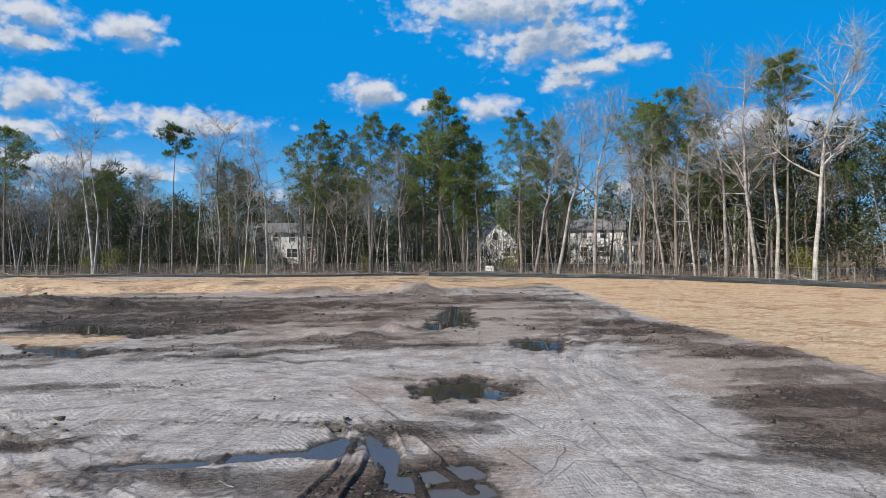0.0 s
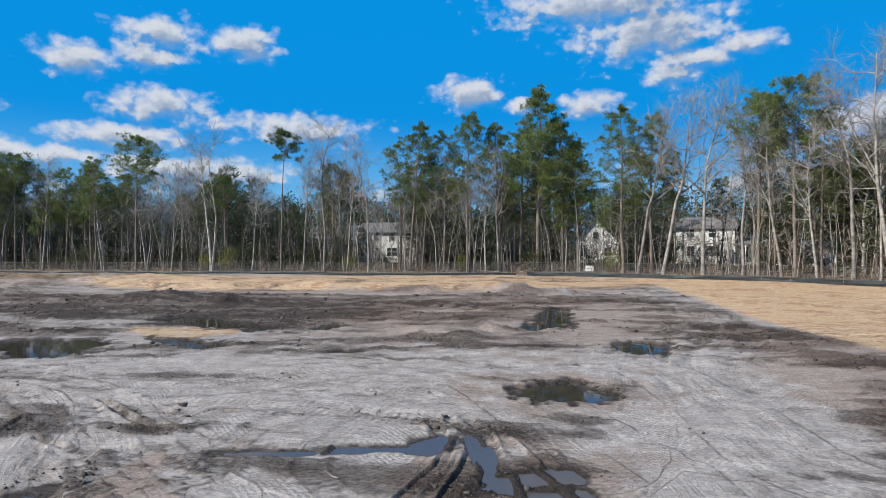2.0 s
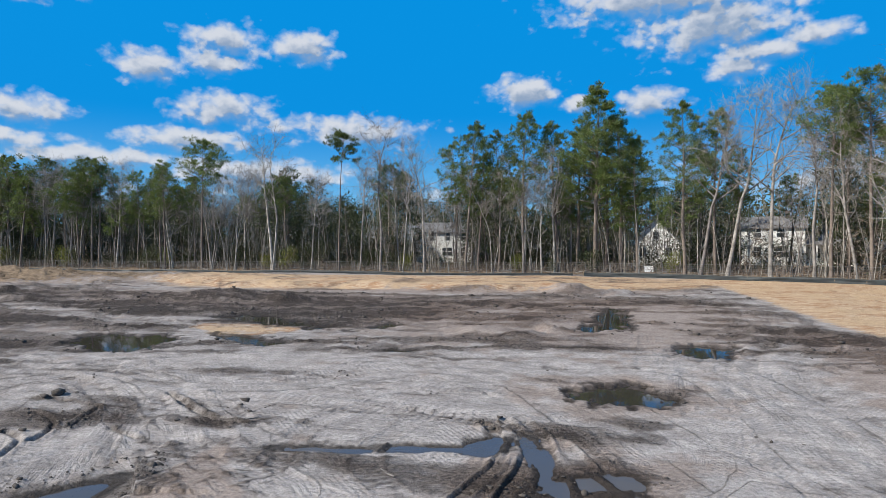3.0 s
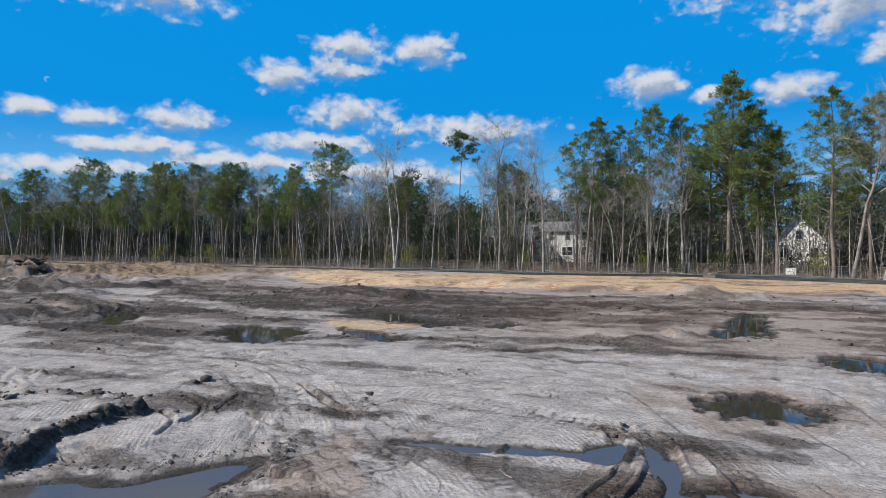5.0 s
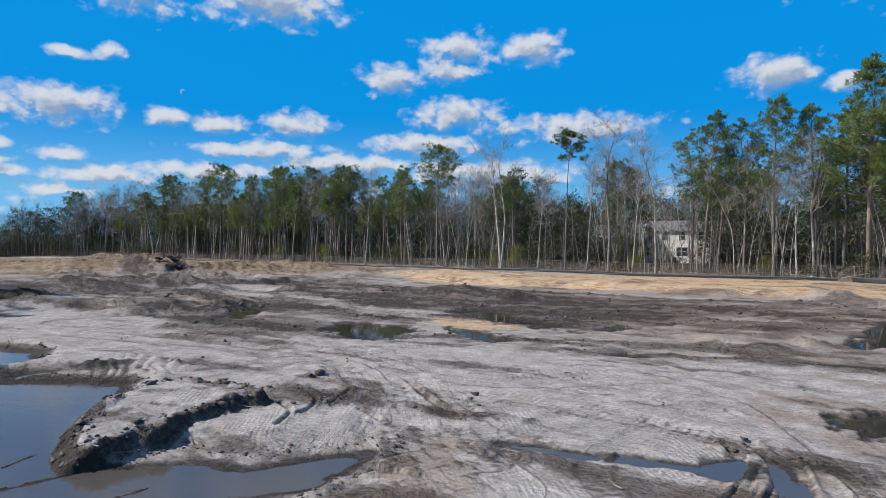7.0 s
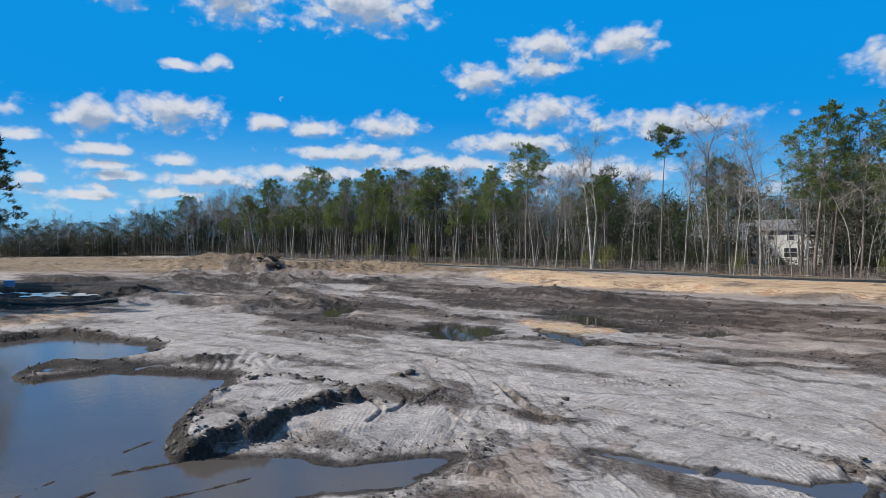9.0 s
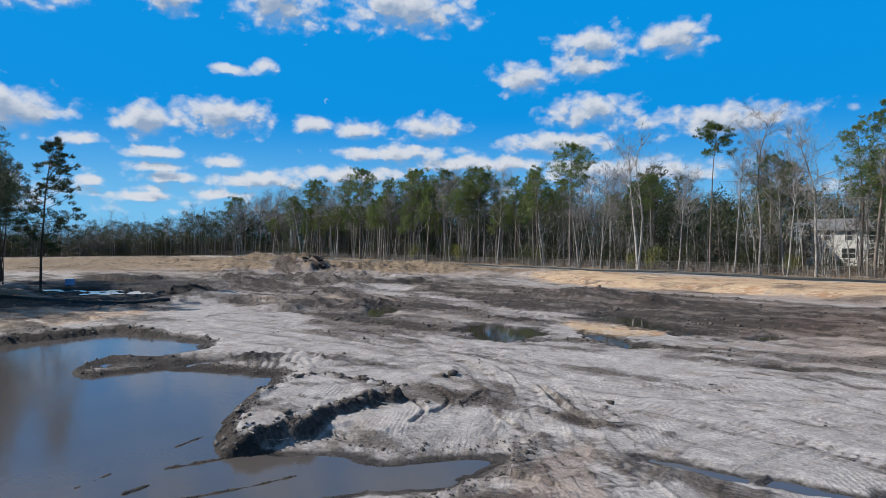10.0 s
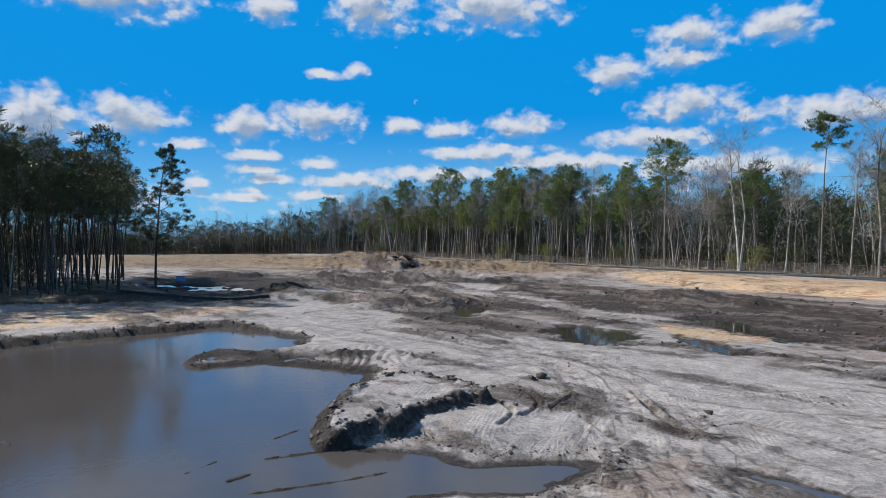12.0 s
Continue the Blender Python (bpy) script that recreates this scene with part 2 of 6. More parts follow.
    mottle = n.math("SUBTRACT", n.noise(at, 1.5, 10.0, 0.72, 0.4).outputs[0], 0.5)
    edge = n.math("ADD", n.math("MULTIPLY", mottle, 1.5), n.math("MULTIPLY", n.math("SUBTRACT", drag, 0.5), 0.7))
    edge = n.math("ADD", edge, n.math("MULTIPLY", n.math("SUBTRACT", n.noise(streaky.outputs[0], 0.55, 9.0, 0.75, 0.6).outputs[0], 0.5), 0.9))
    floor = n.mix(n.ramp(mottle, -0.16, 0.14), (0.10, 0.072, 0.050, 1), (0.30, 0.228, 0.160, 1))
    colour = n.mix(n.ramp(n.math("ADD", tan, edge), 0.3, 0.75), sand, gold)
    edge = n.math("ADD", edge, n.math("MULTIPLY", groove, 0.8))
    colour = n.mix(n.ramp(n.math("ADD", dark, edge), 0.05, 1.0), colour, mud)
    colour = n.mix(n.ramp(n.math("ADD", litter, edge), 0.4, 0.6), colour, floor)
    colour = n.mix(n.math("MULTIPLY", n.ramp(n.math("ADD", wet, n.math("MULTIPLY", edge, 0.5)), 0.2, 0.8), 0.78), colour, (0.030, 0.026, 0.024, 1))
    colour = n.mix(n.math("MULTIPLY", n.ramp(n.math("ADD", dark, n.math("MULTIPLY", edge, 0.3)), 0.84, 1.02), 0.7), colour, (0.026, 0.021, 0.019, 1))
    colour = n.mix(n.math("MULTIPLY", n.ramp(grit, 0.54, 0.70), n.math("ADD", 0.12, n.math("MULTIPLY", dark, 0.4))), colour, (0.09, 0.078, 0.07, 1))
    grain = n.noise(at, 11.0, 8.0, 0.8).outputs[0]
    speck = n.add("ShaderNodeCombineColor")
    for k in range(3):
        n.put(speck.inputs[k], n.math("ADD", 0.62, n.math("MULTIPLY", n.ramp(grain, 0.3, 0.66), 0.56)))
    colour = n.mix(1.0, colour, speck.outputs[0], "MULTIPLY")
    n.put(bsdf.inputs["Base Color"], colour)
    n.put(bsdf.inputs["Roughness"], n.math("SUBTRACT", 0.95, n.math("MULTIPLY", wet, 0.2)))
    bsdf.inputs["Specular IOR Level"].default_value = 0.14
    lumps = n.noise(at, 3.2, 7.0, 0.72).outputs[0]
    relief = n.math("ADD", n.math("ADD", n.math("ADD", n.math("MULTIPLY", fine, 1.3), n.math("MULTIPLY", lumps, 1.6)), n.math("MULTIPLY", grit, 0.6)), n.math("MULTIPLY", drag, 0.4))
    calm = n.math("ADD", 0.17, n.math("MULTIPLY", n.ramp(n.math("ADD", dark, edge), 0.3, 1.0), 0.5))
    relief = n.math("SUBTRACT", n.math("MULTIPLY", relief, calm), n.math("ADD", n.math("MULTIPLY", groove, 0.8), n.math("MULTIPLY", n.math("ADD", n.math("MULTIPLY", lugs, 0.045), n.math("MULTIPLY", tread, 0.045)), n.math("SUBTRACT", 1.0, tan))))
    bump(n, bsdf, relief, 1.0, 0.11)
    return m


def water_material(name, a, b, rough, ripple):
    m, n, bsdf = material(name)
    at = n.add("ShaderNodeTexCoord").outputs["Object"]
    n.put(bsdf.inputs["Base Color"], n.mix(n.noise(at, 0.4, 3.0).outputs[0], (*a, 1), (*b, 1)))
    bsdf.inputs["Roughness"].default_value, bsdf.inputs["IOR"].default_value = rough, 1.33
    bump(n, bsdf, n.noise(at, 4.0, 4.0).outputs[0], ripple, 0.02)
    return m


MUD = mud_material()
WATER = water_material("muddy_water", (0.056, 0.050, 0.049), (0.088, 0.079, 0.075), 0.11, 0.16)
PUDDLE = water_material("clear_puddle_water", (0.024, 0.022, 0.018), (0.046, 0.042, 0.036), 0.02, 0.03)
BARK_PALE = plain("pale_grey_bark", (0.095, 0.086, 0.077), (0.42, 0.395, 0.365), 0.9, 1.2, 9.0, 0.02, vary=0.7)
BARK_PINE = plain("brown_pine_bark", (0.10, 0.08, 0.068), (0.25, 0.21, 0.18), 0.95, 1.5, 8.0, 0.03, vary=0.4)
# darker copy of the pine bark: shade of the backlit stand; also stumps
BARK_DARK_SHADED = plain("dark_shaded_pine_bark", (0.026, 0.019, 0.015), (0.10, 0.076, 0.060), 0.95, 1.5, 8.0, 0.02, vary=0.4)
TWIGS = plain("grey_brown_twigs", (0.13, 0.118, 0.108), (0.37, 0.345, 0.32), 0.9, 1.0, 5.0, vary=0.7)
NEEDLES = leafy("pine_needles", (0.042, 0.074, 0.018), (0.185, 0.240, 0.066), 0.3)
# darker copy of the needles, with the shade of stand and woods in it
NEEDLES_SHADED = leafy("shaded_pine_needles", (0.016, 0.028, 0.011), (0.080, 0.102, 0.036), 0.15)
LEAVES = leafy("evergreen_leaves", (0.016, 0.026, 0.010), (0.074, 0.088, 0.028))
LEAVES_YELLOW = leafy("yellow_green_leaves", (0.10, 0.12, 0.02), (0.24, 0.25, 0.04), 0.35)
BRUSH = leafy("dead_brush", (0.085, 0.062, 0.047), (0.26, 0.205, 0.16), 0.1)
GREY_BRUSH = leafy("grey_brown_twig_mass", (0.035, 0.031, 0.027), (0.13, 0.115, 0.10), 0.05)
FABRIC = plain("black_silt_fabric", (0.010, 0.013, 0.015), (0.022, 0.032, 0.036), 0.6, 1.5, 14.0, 0.01)
STEEL = plain("galvanised_wire", (0.17, 0.175, 0.175), (0.30, 0.31, 0.31), 0.5, 2.0, 20.0, metal=0.2)
WOOD = plain("weathered_stake_wood", (0.18, 0.13, 0.09), (0.36, 0.28, 0.2), 0.9, 3.0, 20.0, 0.005)
SIDING = plain("white_lap_siding", (0.72, 0.72, 0.70), (0.82, 0.82, 0.80), 0.6, 0.6, 6.0)
ROOF = plain("grey_shingles", (0.10, 0.10, 0.105), (0.20, 0.20, 0.205), 0.95, 0.8, 7.0, 0.01)
ROOF_BLUE = plain("blue_grey_shingles", (0.12, 0.145, 0.18), (0.22, 0.25, 0.29), 0.95, 0.8, 7.0, 0.01)
TRIM = plain("white_trim_paint", (0.76, 0.76, 0.75), (0.84, 0.84, 0.83), 0.5, 1.0, 8.0)
GLASS = plain("dark_window_glass", (0.02, 0.025, 0.03), (0.05, 0.055, 0.06), 0.08, 0.5, 2.0)
BOARD = plain("white_sign_board", (0.80, 0.80, 0.78), (0.86, 0.86, 0.85), 0.5, 2.0, 15.0)
BLUE = plain("blue_plastic", (0.13, 0.30, 0.60), (0.17, 0.36, 0.66), 0.4, 2.0, 12.0)
CAR_PAINT = plain("silver_grey_car_paint", (0.30, 0.31, 0.32), (0.36, 0.37, 0.38), 0.3, 0.5, 3.0, metal=0.3)
BRICK = plain("brown_brick_wall", (0.09, 0.075, 0.068), (0.16, 0.13, 0.115), 0.9, 1.0, 9.0)
CLOD = plain("dark_mud_clod", (0.03, 0.026, 0.024), (0.12, 0.105, 0.095), 0.95, 3.0, 30.0, 0.01)


# ---- mesh helpers ----
def make_mesh(name, V, F, mat, smooth=False):
    """A mesh from arrays of corners and of triangles or quads."""
    V, F = np.asarray(V, np.float32), np.asarray(F, np.int32)
    me = bpy.data.meshes.new(name)
    k = F.shape[1]
    me.vertices.add(len(V))
    me.vertices.foreach_set("co", V.ravel())
    me.loops.add(F.size)
    me.loops.foreach_set("vertex_index", F.ravel())
    me.polygons.add(len(F))
    me.polygons.foreach_set("loop_start", np.arange(0, F.size, k, dtype=np.int32))
    if smooth:
        me.polygons.foreach_set("use_smooth", np.ones(len(F), bool))
    me.materials.append(mat)
    me.update(calc_edges=True)
    return me


def part(name, bm, mat, parent, label=""):
    """Links a bmesh, or a finished mesh, as one object under a thing or a part."""
    if isinstance(bm, bpy.types.Mesh):
        me = bm
    else:
        me = bpy.data.meshes.new(name)
        bm.to_mesh(me)
        bm.free()
        me.materials.append(mat)
    ob = new(name, me)
    ob.parent = parent
    if label:
        tagged(ob, label)
    return ob


def thing(name, place, label, category, group="", turn=0.0, size=1.0):
    ob = new(name)
    ob.location, ob.rotation_euler, ob.scale = place, (0, 0, radians(turn)), (size, size, size)
    return tagged(ob, label, category, group)


def box(bm, x0, x1, y0, y1, z0, z1, bevel=0.0):
    made = bmesh.ops.create_cube(bm, size=1, matrix=Matrix.Translation(((x0 + x1) / 2, (y0 + y1) / 2, (z0 + z1) / 2)) @ Matrix.Diagonal((x1 - x0, y1 - y0, z1 - z0, 1)))
    if bevel:
        edges = {e for v in made["verts"] for e in v.link_edges}
        bmesh.ops.bevel(bm, geom=list(edges), offset=bevel, segments=1, affect="EDGES")
    return bm


def boxes(rows):
    bm = bmesh.new()
    for r in rows:
        box(bm, *r)
    return bm


def smooth_step(x, a, b):
    t = np.clip((x - a) / (b - a), 0, 1)
    return t * t * (3 - 2 * t)


LATTICE = np.random.RandomState(7).rand(256, 256)


def value_noise(x, y):
    ix, iy = np.floor(x).astype(int), np.floor(y).astype(int)
    fx, fy = x - ix, y - iy
    fx, fy = fx * fx * (3 - 2 * fx), fy * fy * (3 - 2 * fy)
    a, b = LATTICE[ix & 255, iy & 255], LATTICE[(ix + 1) & 255, iy & 255]
    c, d = LATTICE[ix & 255, (iy + 1) & 255], LATTICE[(ix + 1) & 255, (iy + 1) & 255]
    return (a + (b - a) * fx) * (1 - fy) + (c + (d - c) * fx) * fy - 0.5


def fbm(x, y, scale, octaves=3, shift=0.0):
    """Layered noise about zero; scale is the size of its largest lumps in metres."""
    total, amp, s = 0.0, 1.0, 1.0 / scale
    for k in range(octaves):
        c, q = math.cos(0.7 * k + 0.3), math.sin(0.7 * k + 0.3)
        total = total + amp * value_noise((x * c - y * q) * s + shift + 17.3 * k, (x * q + y * c) * s + shift * 1.7 + 9.1 * k)
        amp, s = amp * 0.5, s * 2.1
    return total


# ---- the ground ----
# The line of the boundary fence, from the far left to the right.
FENCE_X = [-216, -204, -143, -96, -63, -45, -21, 0, 10, 24, 31, 42, 60]
FENCE_Y = [90, 95, 91, 87, 83.5, 79, 77, 76, 72, 65, 54.5, 38, 8]


def fence_y(x):
    return np.interp(x, FENCE_X, FENCE_Y)


POND = [(-28.5, -25), (-29.2, 0.3), (-30.1, 3.6), (-30.4, 7.1), (-30.7, 9.1), (-29.2, 9.5), (-26.3, 10.2), (-24.6, 10.4), (-23.2, 9.6), (-23.0, 8.2), (-24.2, 6.8),
        (-22.8, 5.7), (-21.4, 5.0), (-20.8, 5.4), (-20.6, 7.3), (-19.0, 8.5), (-17.2, 9.5), (-15.2, 8.0), (-13.7, 6.1), (-12.4, 5.5), (-11.2, 5.1), (-10.4, 6.5),
        (-8.9, 7.0), (-7.7, 8.9), (-7.6, 7.3), (-8.3, 5.8), (-8.8, 3), (-7, -6), (-10, -25)]
# The flat-topped shelf of mud beside the pond.
SHELF = [(-11.4, 5.3), (-11.2, 6.3), (-11.6, 7.4), (-11.7, 8.6), (-11.7, 9.7), (-13.0, 10.0), (-14.3, 9.5), (-14.7, 8.7), (-13.7, 7.1), (-12.3, 5.6)]
POND_LEVEL, PUDDLE_LEVEL = -0.25, -0.045
# Puddles: middle, half length, half width, turn in degrees.
PUDDLES = [(0.5, 15.6, 1.05, 1.2, 0), (0.15, 28.2, 0.7, 1.5, 0), (0.9, 32.5, 0.75, 4.2, 0), (3.7, 22.6, 0.9, 1.15, 0), (-4.6, 10.45, 0.75, 0.14, 8),
           (-2.9, 10.85, 0.9, 0.17, 10), (-1.95, 11.2, 0.32, 0.5, -15), (-0.95, 10.8, 0.14, 0.75, 12), (-0.35, 9.5, 0.6, 0.42, 20), (0.35, 10.0, 0.35, 0.3, 0), (0.2, 9.2, 0.5, 0.3, 0),
           (-18.0, 20.7, 2.6, 1.7, -30), (-13.4, 22.2, 1.7, 0.7, -25), (-15.5, 28.0, 4.2, 1.0, -30), (-9.3, 27.2, 0.55, 0.7, 0), (-6.6, 20.9, 0.5, 0.35, 0),
           (-28.5, 22.5, 2.6, 0.9, -50), (-52, 15.5, 4.0, 1.6, 60), (-58, 13.6, 5.0, 1.8, 40), (-46, 4, 3, 1.0, 70)]


def to_polygon(x, y, pts):
    """Signed distance to a closed outline, below zero inside."""
    best, inside = np.full(x.shape, 1e9), np.zeros(x.shape, bool)
    for (ax, ay), (bx, by) in zip(pts, pts[1:] + pts[:1]):
        dx, dy = bx - ax, by - ay
        t = np.clip(((x - ax) * dx + (y - ay) * dy) / (dx * dx + dy * dy), 0, 1)
        best = np.minimum(best, np.hypot(x - ax - t * dx, y - ay - t * dy))
        cross = (ay > y) != (by > y)
        inside ^= cross & (x < (bx - ax) * (y - ay) / (by - ay + 1e-12) + ax)
    return np.where(inside, -best, best)


def to_line(x, y, pts):
    """Distance to an open line, its way along it and the side."""
    best, along, side, run = np.full(x.shape, 1e9), np.zeros(x.shape), np.zeros(x.shape), 0.0
    for (ax, ay), (bx, by) in zip(pts, pts[1:]):
        dx, dy = bx - ax, by - ay
        size = math.hypot(dx, dy)
        t = np.clip(((x - ax) * dx + (y - ay) * dy) / size ** 2, 0, 1)
        d = np.hypot(x - ax - t * dx, y - ay - t * dy)
        near = d < best
        best = np.where(near, d, best)
        along = np.where(near, run + t * size, along)
        side = np.where(near, np.sign((x - ax) * dy - (y - ay) * dx), side)
        run += size
    return best, along, side


def bend(pts, steps=8):
    """A smooth line through points."""
    p = [pts[0], *pts, pts[-1]]
    out = []
    for i in range(1, len(p) - 2):
        a, b, c, d = (np.array(q, float) for q in p[i - 1:i + 3])
        for k in range(steps):
            t = k / steps
            out.append(tuple(0.5 * (2 * b + (c - a) * t + (2 * a - 5 * b + 4 * c - d) * t * t + (3 * b - a - 3 * c + d) * t ** 3)))
    return out + [tuple(map(float, pts[-1]))]


# Ways of the tracked machines: points, gauge, width of a track, depth, lug spacing.
WAYS = [([(13, 9), (6, 11.5), (0, 13.2), (-8, 14.2), (-18, 14.0), (-30, 13.0), (-44, 11)], 1.9, 0.5, 0.045, 0.24),
        ([(9, 19), (2, 17.6), (-6, 17.0), (-14, 16.5), (-24, 15.4), (-38, 15)], 1.9, 0.5, 0.04, 0.24),
        ([(-1.9, 8.4), (-1.55, 10.4), (-1.75, 11.6), (-2.2, 12.5)], 0.0, 0.22, 0.10, 0.2),
        ([(-1.35, 8.3), (-1.12, 10.4), (-1.3, 11.7), (-1.8, 12.8)], 0.0, 0.22, 0.10, 0.2),
        ([(-0.75, 9.4), (-0.75, 10.9), (-1.0, 12.0), (-1.5, 13.0)], 0.0, 0.22, 0.09, 0.2),
        ([(0.3, 10.2), (-0.2, 11.6), (-1.0, 13), (-2.4, 14.8)], 0.0, 0.22, 0.07, 0.2),
        ([(1.6, 8.6), (0.9, 10.0), (0.5, 11.4), (-0.6, 13)], 0.9, 0.3, 0.05, 0.2),
        ([(-12.82, 10.16), (-11.8, 10.04), (-10.98, 9.83), (-10.46, 9.5), (-10.04, 8.79)], 0.0, 0.14, 0.05, 0.22),
        ([(-13.03, 11.23), (-12.19, 11.35), (-11.31, 10.96), (-10.66, 10.41), (-10.26, 9.56)], 0.0, 0.14, 0.05, 0.22),
        ([(-13.31, 12.39), (-12.23, 12.35), (-11.28, 12.09), (-10.78, 11.7), (-10.28, 10.47)], 0.0, 0.14, 0.05, 0.22),
        ([(-9.4, 10.6), (-8.4, 10.2), (-7.5, 10.1)], 0.0, 0.15, 0.05, 0.2), ([(-10.2, 13.4), (-8.2, 11.9), (-6.9, 11.4)], 0.0, 0.22, 0.07, 0.2),
        ([(1.2, 7.5), (3.4, 12), (4.2, 18), (7.5, 26), (9, 38)], 1.9, 0.5, 0.04, 0.26),
        ([(-3, 7.5), (-5.2, 8.6), (-7.6, 8.9)], 0.9, 0.4, 0.06, 0.2),
        ([(-14, 24.5), (-9, 26), (-5.5, 31), (-4, 42)], 1.9, 0.5, 0.06, 0.3),
        ([(-46, 40), (-34, 32), (-24, 27), (-16, 26), (-8, 24.5)], 1.9, 0.6, 0.08, 0.3),
        ([(-60, 34), (-44, 24), (-30, 18), (-20, 17.5)], 1.9, 0.6, 0.07, 0.3),
        ([(10, 10.5), (4, 12.4), (-2, 13.8), (-9, 15.2), (-20, 15.2)], 1.9, 0.5, 0.03, 0.22), ([(8, 14), (1, 14.6), (-7, 13.4), (-15, 13.2), (-26, 12)], 1.9, 0.5, 0.03, 0.22),
        ([(-3.5, 8.2), (-4.6, 10), (-4.2, 13), (-1, 16.5), (4, 20)], 1.7, 0.45, 0.03, 0.2), ([(6, 8.6), (5, 11), (3.2, 14), (2.4, 19), (3, 26)], 1.8, 0.5, 0.03, 0.22),
        ([(-6, 9.4), (-9, 12), (-14, 15.5), (-22, 19)], 1.8, 0.5, 0.035, 0.22), ([(-5.6, 8.0), (-7.4, 9.8), (-8.4, 12), (-7, 15), (-2, 18.5)], 1.7, 0.45, 0.035, 0.2),
        ([(-8.6, 4.2), (-7.3, 6.4), (-6.3, 8.2), (-5.6, 9.6)], 0.9, 0.42, 0.05, 0.17)]
# Wide sweeps that many passes have dragged into long lines: points, half width, strength.
SWEEPS = [([(-8.1, 6.4), (-8.2, 7.5), (-8.8, 8.9), (-10.1, 11.2), (-11.4, 12.9), (-13.7, 14.3), (-15.4, 13.9), (-15.8, 12.2), (-16.4, 10.6)], 1.3, 0.45), ([(-4.7, 8.3), (-6.6, 9.8), (-8.4, 11.6), (-10.0, 13.3), (-13.2, 15.2), (-17.1, 15.5), (-22.1, 14.2), (-26.9, 13.1)], 1.6, 0.45), ([(1.1, 11.3), (-0.1, 14.2), (-2.0, 17.1), (-6.7, 20.0), (-13.7, 20.4), (-23.6, 17.7), (-31.1, 14.6)], 2.4, 0.6), ([(5.3, 9.6), (4.3, 11.1), (3.9, 15.2), (2.5, 19.5), (-2.8, 19.4), (-8.0, 15.3), (-11.9, 14.6)], 2.2, 0.6),
          ([(16, 8), (6, 11.5), (0, 13.4), (-8, 14.4), (-18, 14.2), (-30, 13.2), (-44, 11)], 4.5, 0.55),
          ([(-2, 6.5), (-5.5, 8.4), (-8.5, 10.2), (-11.5, 12.8), (-18, 15.5), (-30, 17)], 2.6, 0.25),
          ([(-8.7, 4.0), (-7.4, 6.2), (-6.4, 8.0), (-5.8, 9.4)], 1.4, 0.25), ([(-10.6, 5.4), (-9.4, 6.8), (-8.6, 8.2), (-8.4, 9.6)], 1.2, 0.25),
          ([(12, 24), (4, 23), (-4, 24), (-11, 26), (-20, 25), (-34, 27), (-56, 36)], 5.0, 0.6),
          ([(2, 48), (-3, 40), (-6, 32), (-10, 25), (-16, 19)], 3.0, 0.55),
          ([(4, 9), (3.6, 14), (4.2, 20), (7, 28), (9, 40), (10, 60)], 3.0, 0.5),
          ([(-44, 50), (-32, 41), (-20, 37), (-8, 38), (4, 42)], 6.0, 0.6),
          ([(-84, 40), (-60, 30), (-44, 24), (-32, 20)], 5.0, 0.55),
          ([(22, 60), (18, 44), (15, 30), (14, 16), (14, 6)], 5.0, 0.5)]
# Dark churned mud, some of it painted shade of cut faces, and lighter dry sand: middle, half sizes, turn, strength.
DARK = [(-66, 21, 22, 6, -12, 1.0), (-47, 18.6, 8, 2.6, -10, 0.95), (-74, 24, 9, 3, 0, 1.0), (-22, 36, 24, 9, -8, 0.85), (-3, 40, 14, 8, 0, 0.6), (8.5, 27, 3.6, 12, 8, 0.42), (9, 14, 3.0, 6, 0, 0.16), (0.4, 9.6, 2.0, 1.6, 0, 0.5),
        (-33, 26, 14, 7, -30, 0.72), (-62, 26, 22, 9, 20, 0.75), (-48, 12, 12, 5, 30, 0.5), (0.5, 16, 2.0, 2.6, 0, 0.55), (-21, 7, 3.5, 2.5, 0, 0.5),
        (-6, 22, 5, 1.6, -10, 0.45), (-74, 47, 9, 4, 0, 0.6), (-95, 52, 50, 20, 15, 0.18), (-150, 50, 55, 45, 0, 0.15), (-42, 18, 7, 2.5, 5, 0.6), (-58, 18, 20, 7.5, -17, 1.0), (-50, 8, 7, 5, 0, 0.7), (9.2, 24, 2.6, 16, 4, 0.5), (-9.3, 7.5, 2.2, 0.9, 30, 0.2), (-6.1, 7.8, 1.5, 1.0, 20, 0.05)]
LIGHT = [(-6.2, 9.4, 2.6, 1.5, 30, 0.42), (-4.4, 9.2, 3.0, 1.0, 0, 0.3), (-5.2, 8.0, 2.2, 1.8, 0, 0.28), (-8, 15.4, 14, 3.6, 6, 0.6), (3.4, 12, 2.6, 5.5, -8, 0.7), (-27, 14.5, 12, 3.0, -4, 0.6), (3.5, 19.5, 1.6, 2.0, 0, 0.6), (1.5, 26, 1.8, 4, 0, 0.55), (4, 34, 3, 4, 0, 0.4),
         (-7, 31, 2.2, 6, -30, 0.55), (-3, 25.5, 2.4, 1.5, 0, 0.5), (-14.5, 24.8, 4.5, 1.5, -20, 0.65), (-42, 33, 12, 2.2, -35, 0.5), (-13, 8.0, 1.6, 1.2, 0, 0.5), (-10, 12.3, 3, 1.0, 30, 0.3), (-9.7, 8.8, 1.9, 1.5, 30, 0.55), (-5, 12.2, 5, 1.6, 5, 0.4), (-110, 60, 6, 2.5, 0, 0.8), (-30, 30, 9, 1.2, -30, 0.4), (7, 36, 3, 2.5, 0, 0.35)]
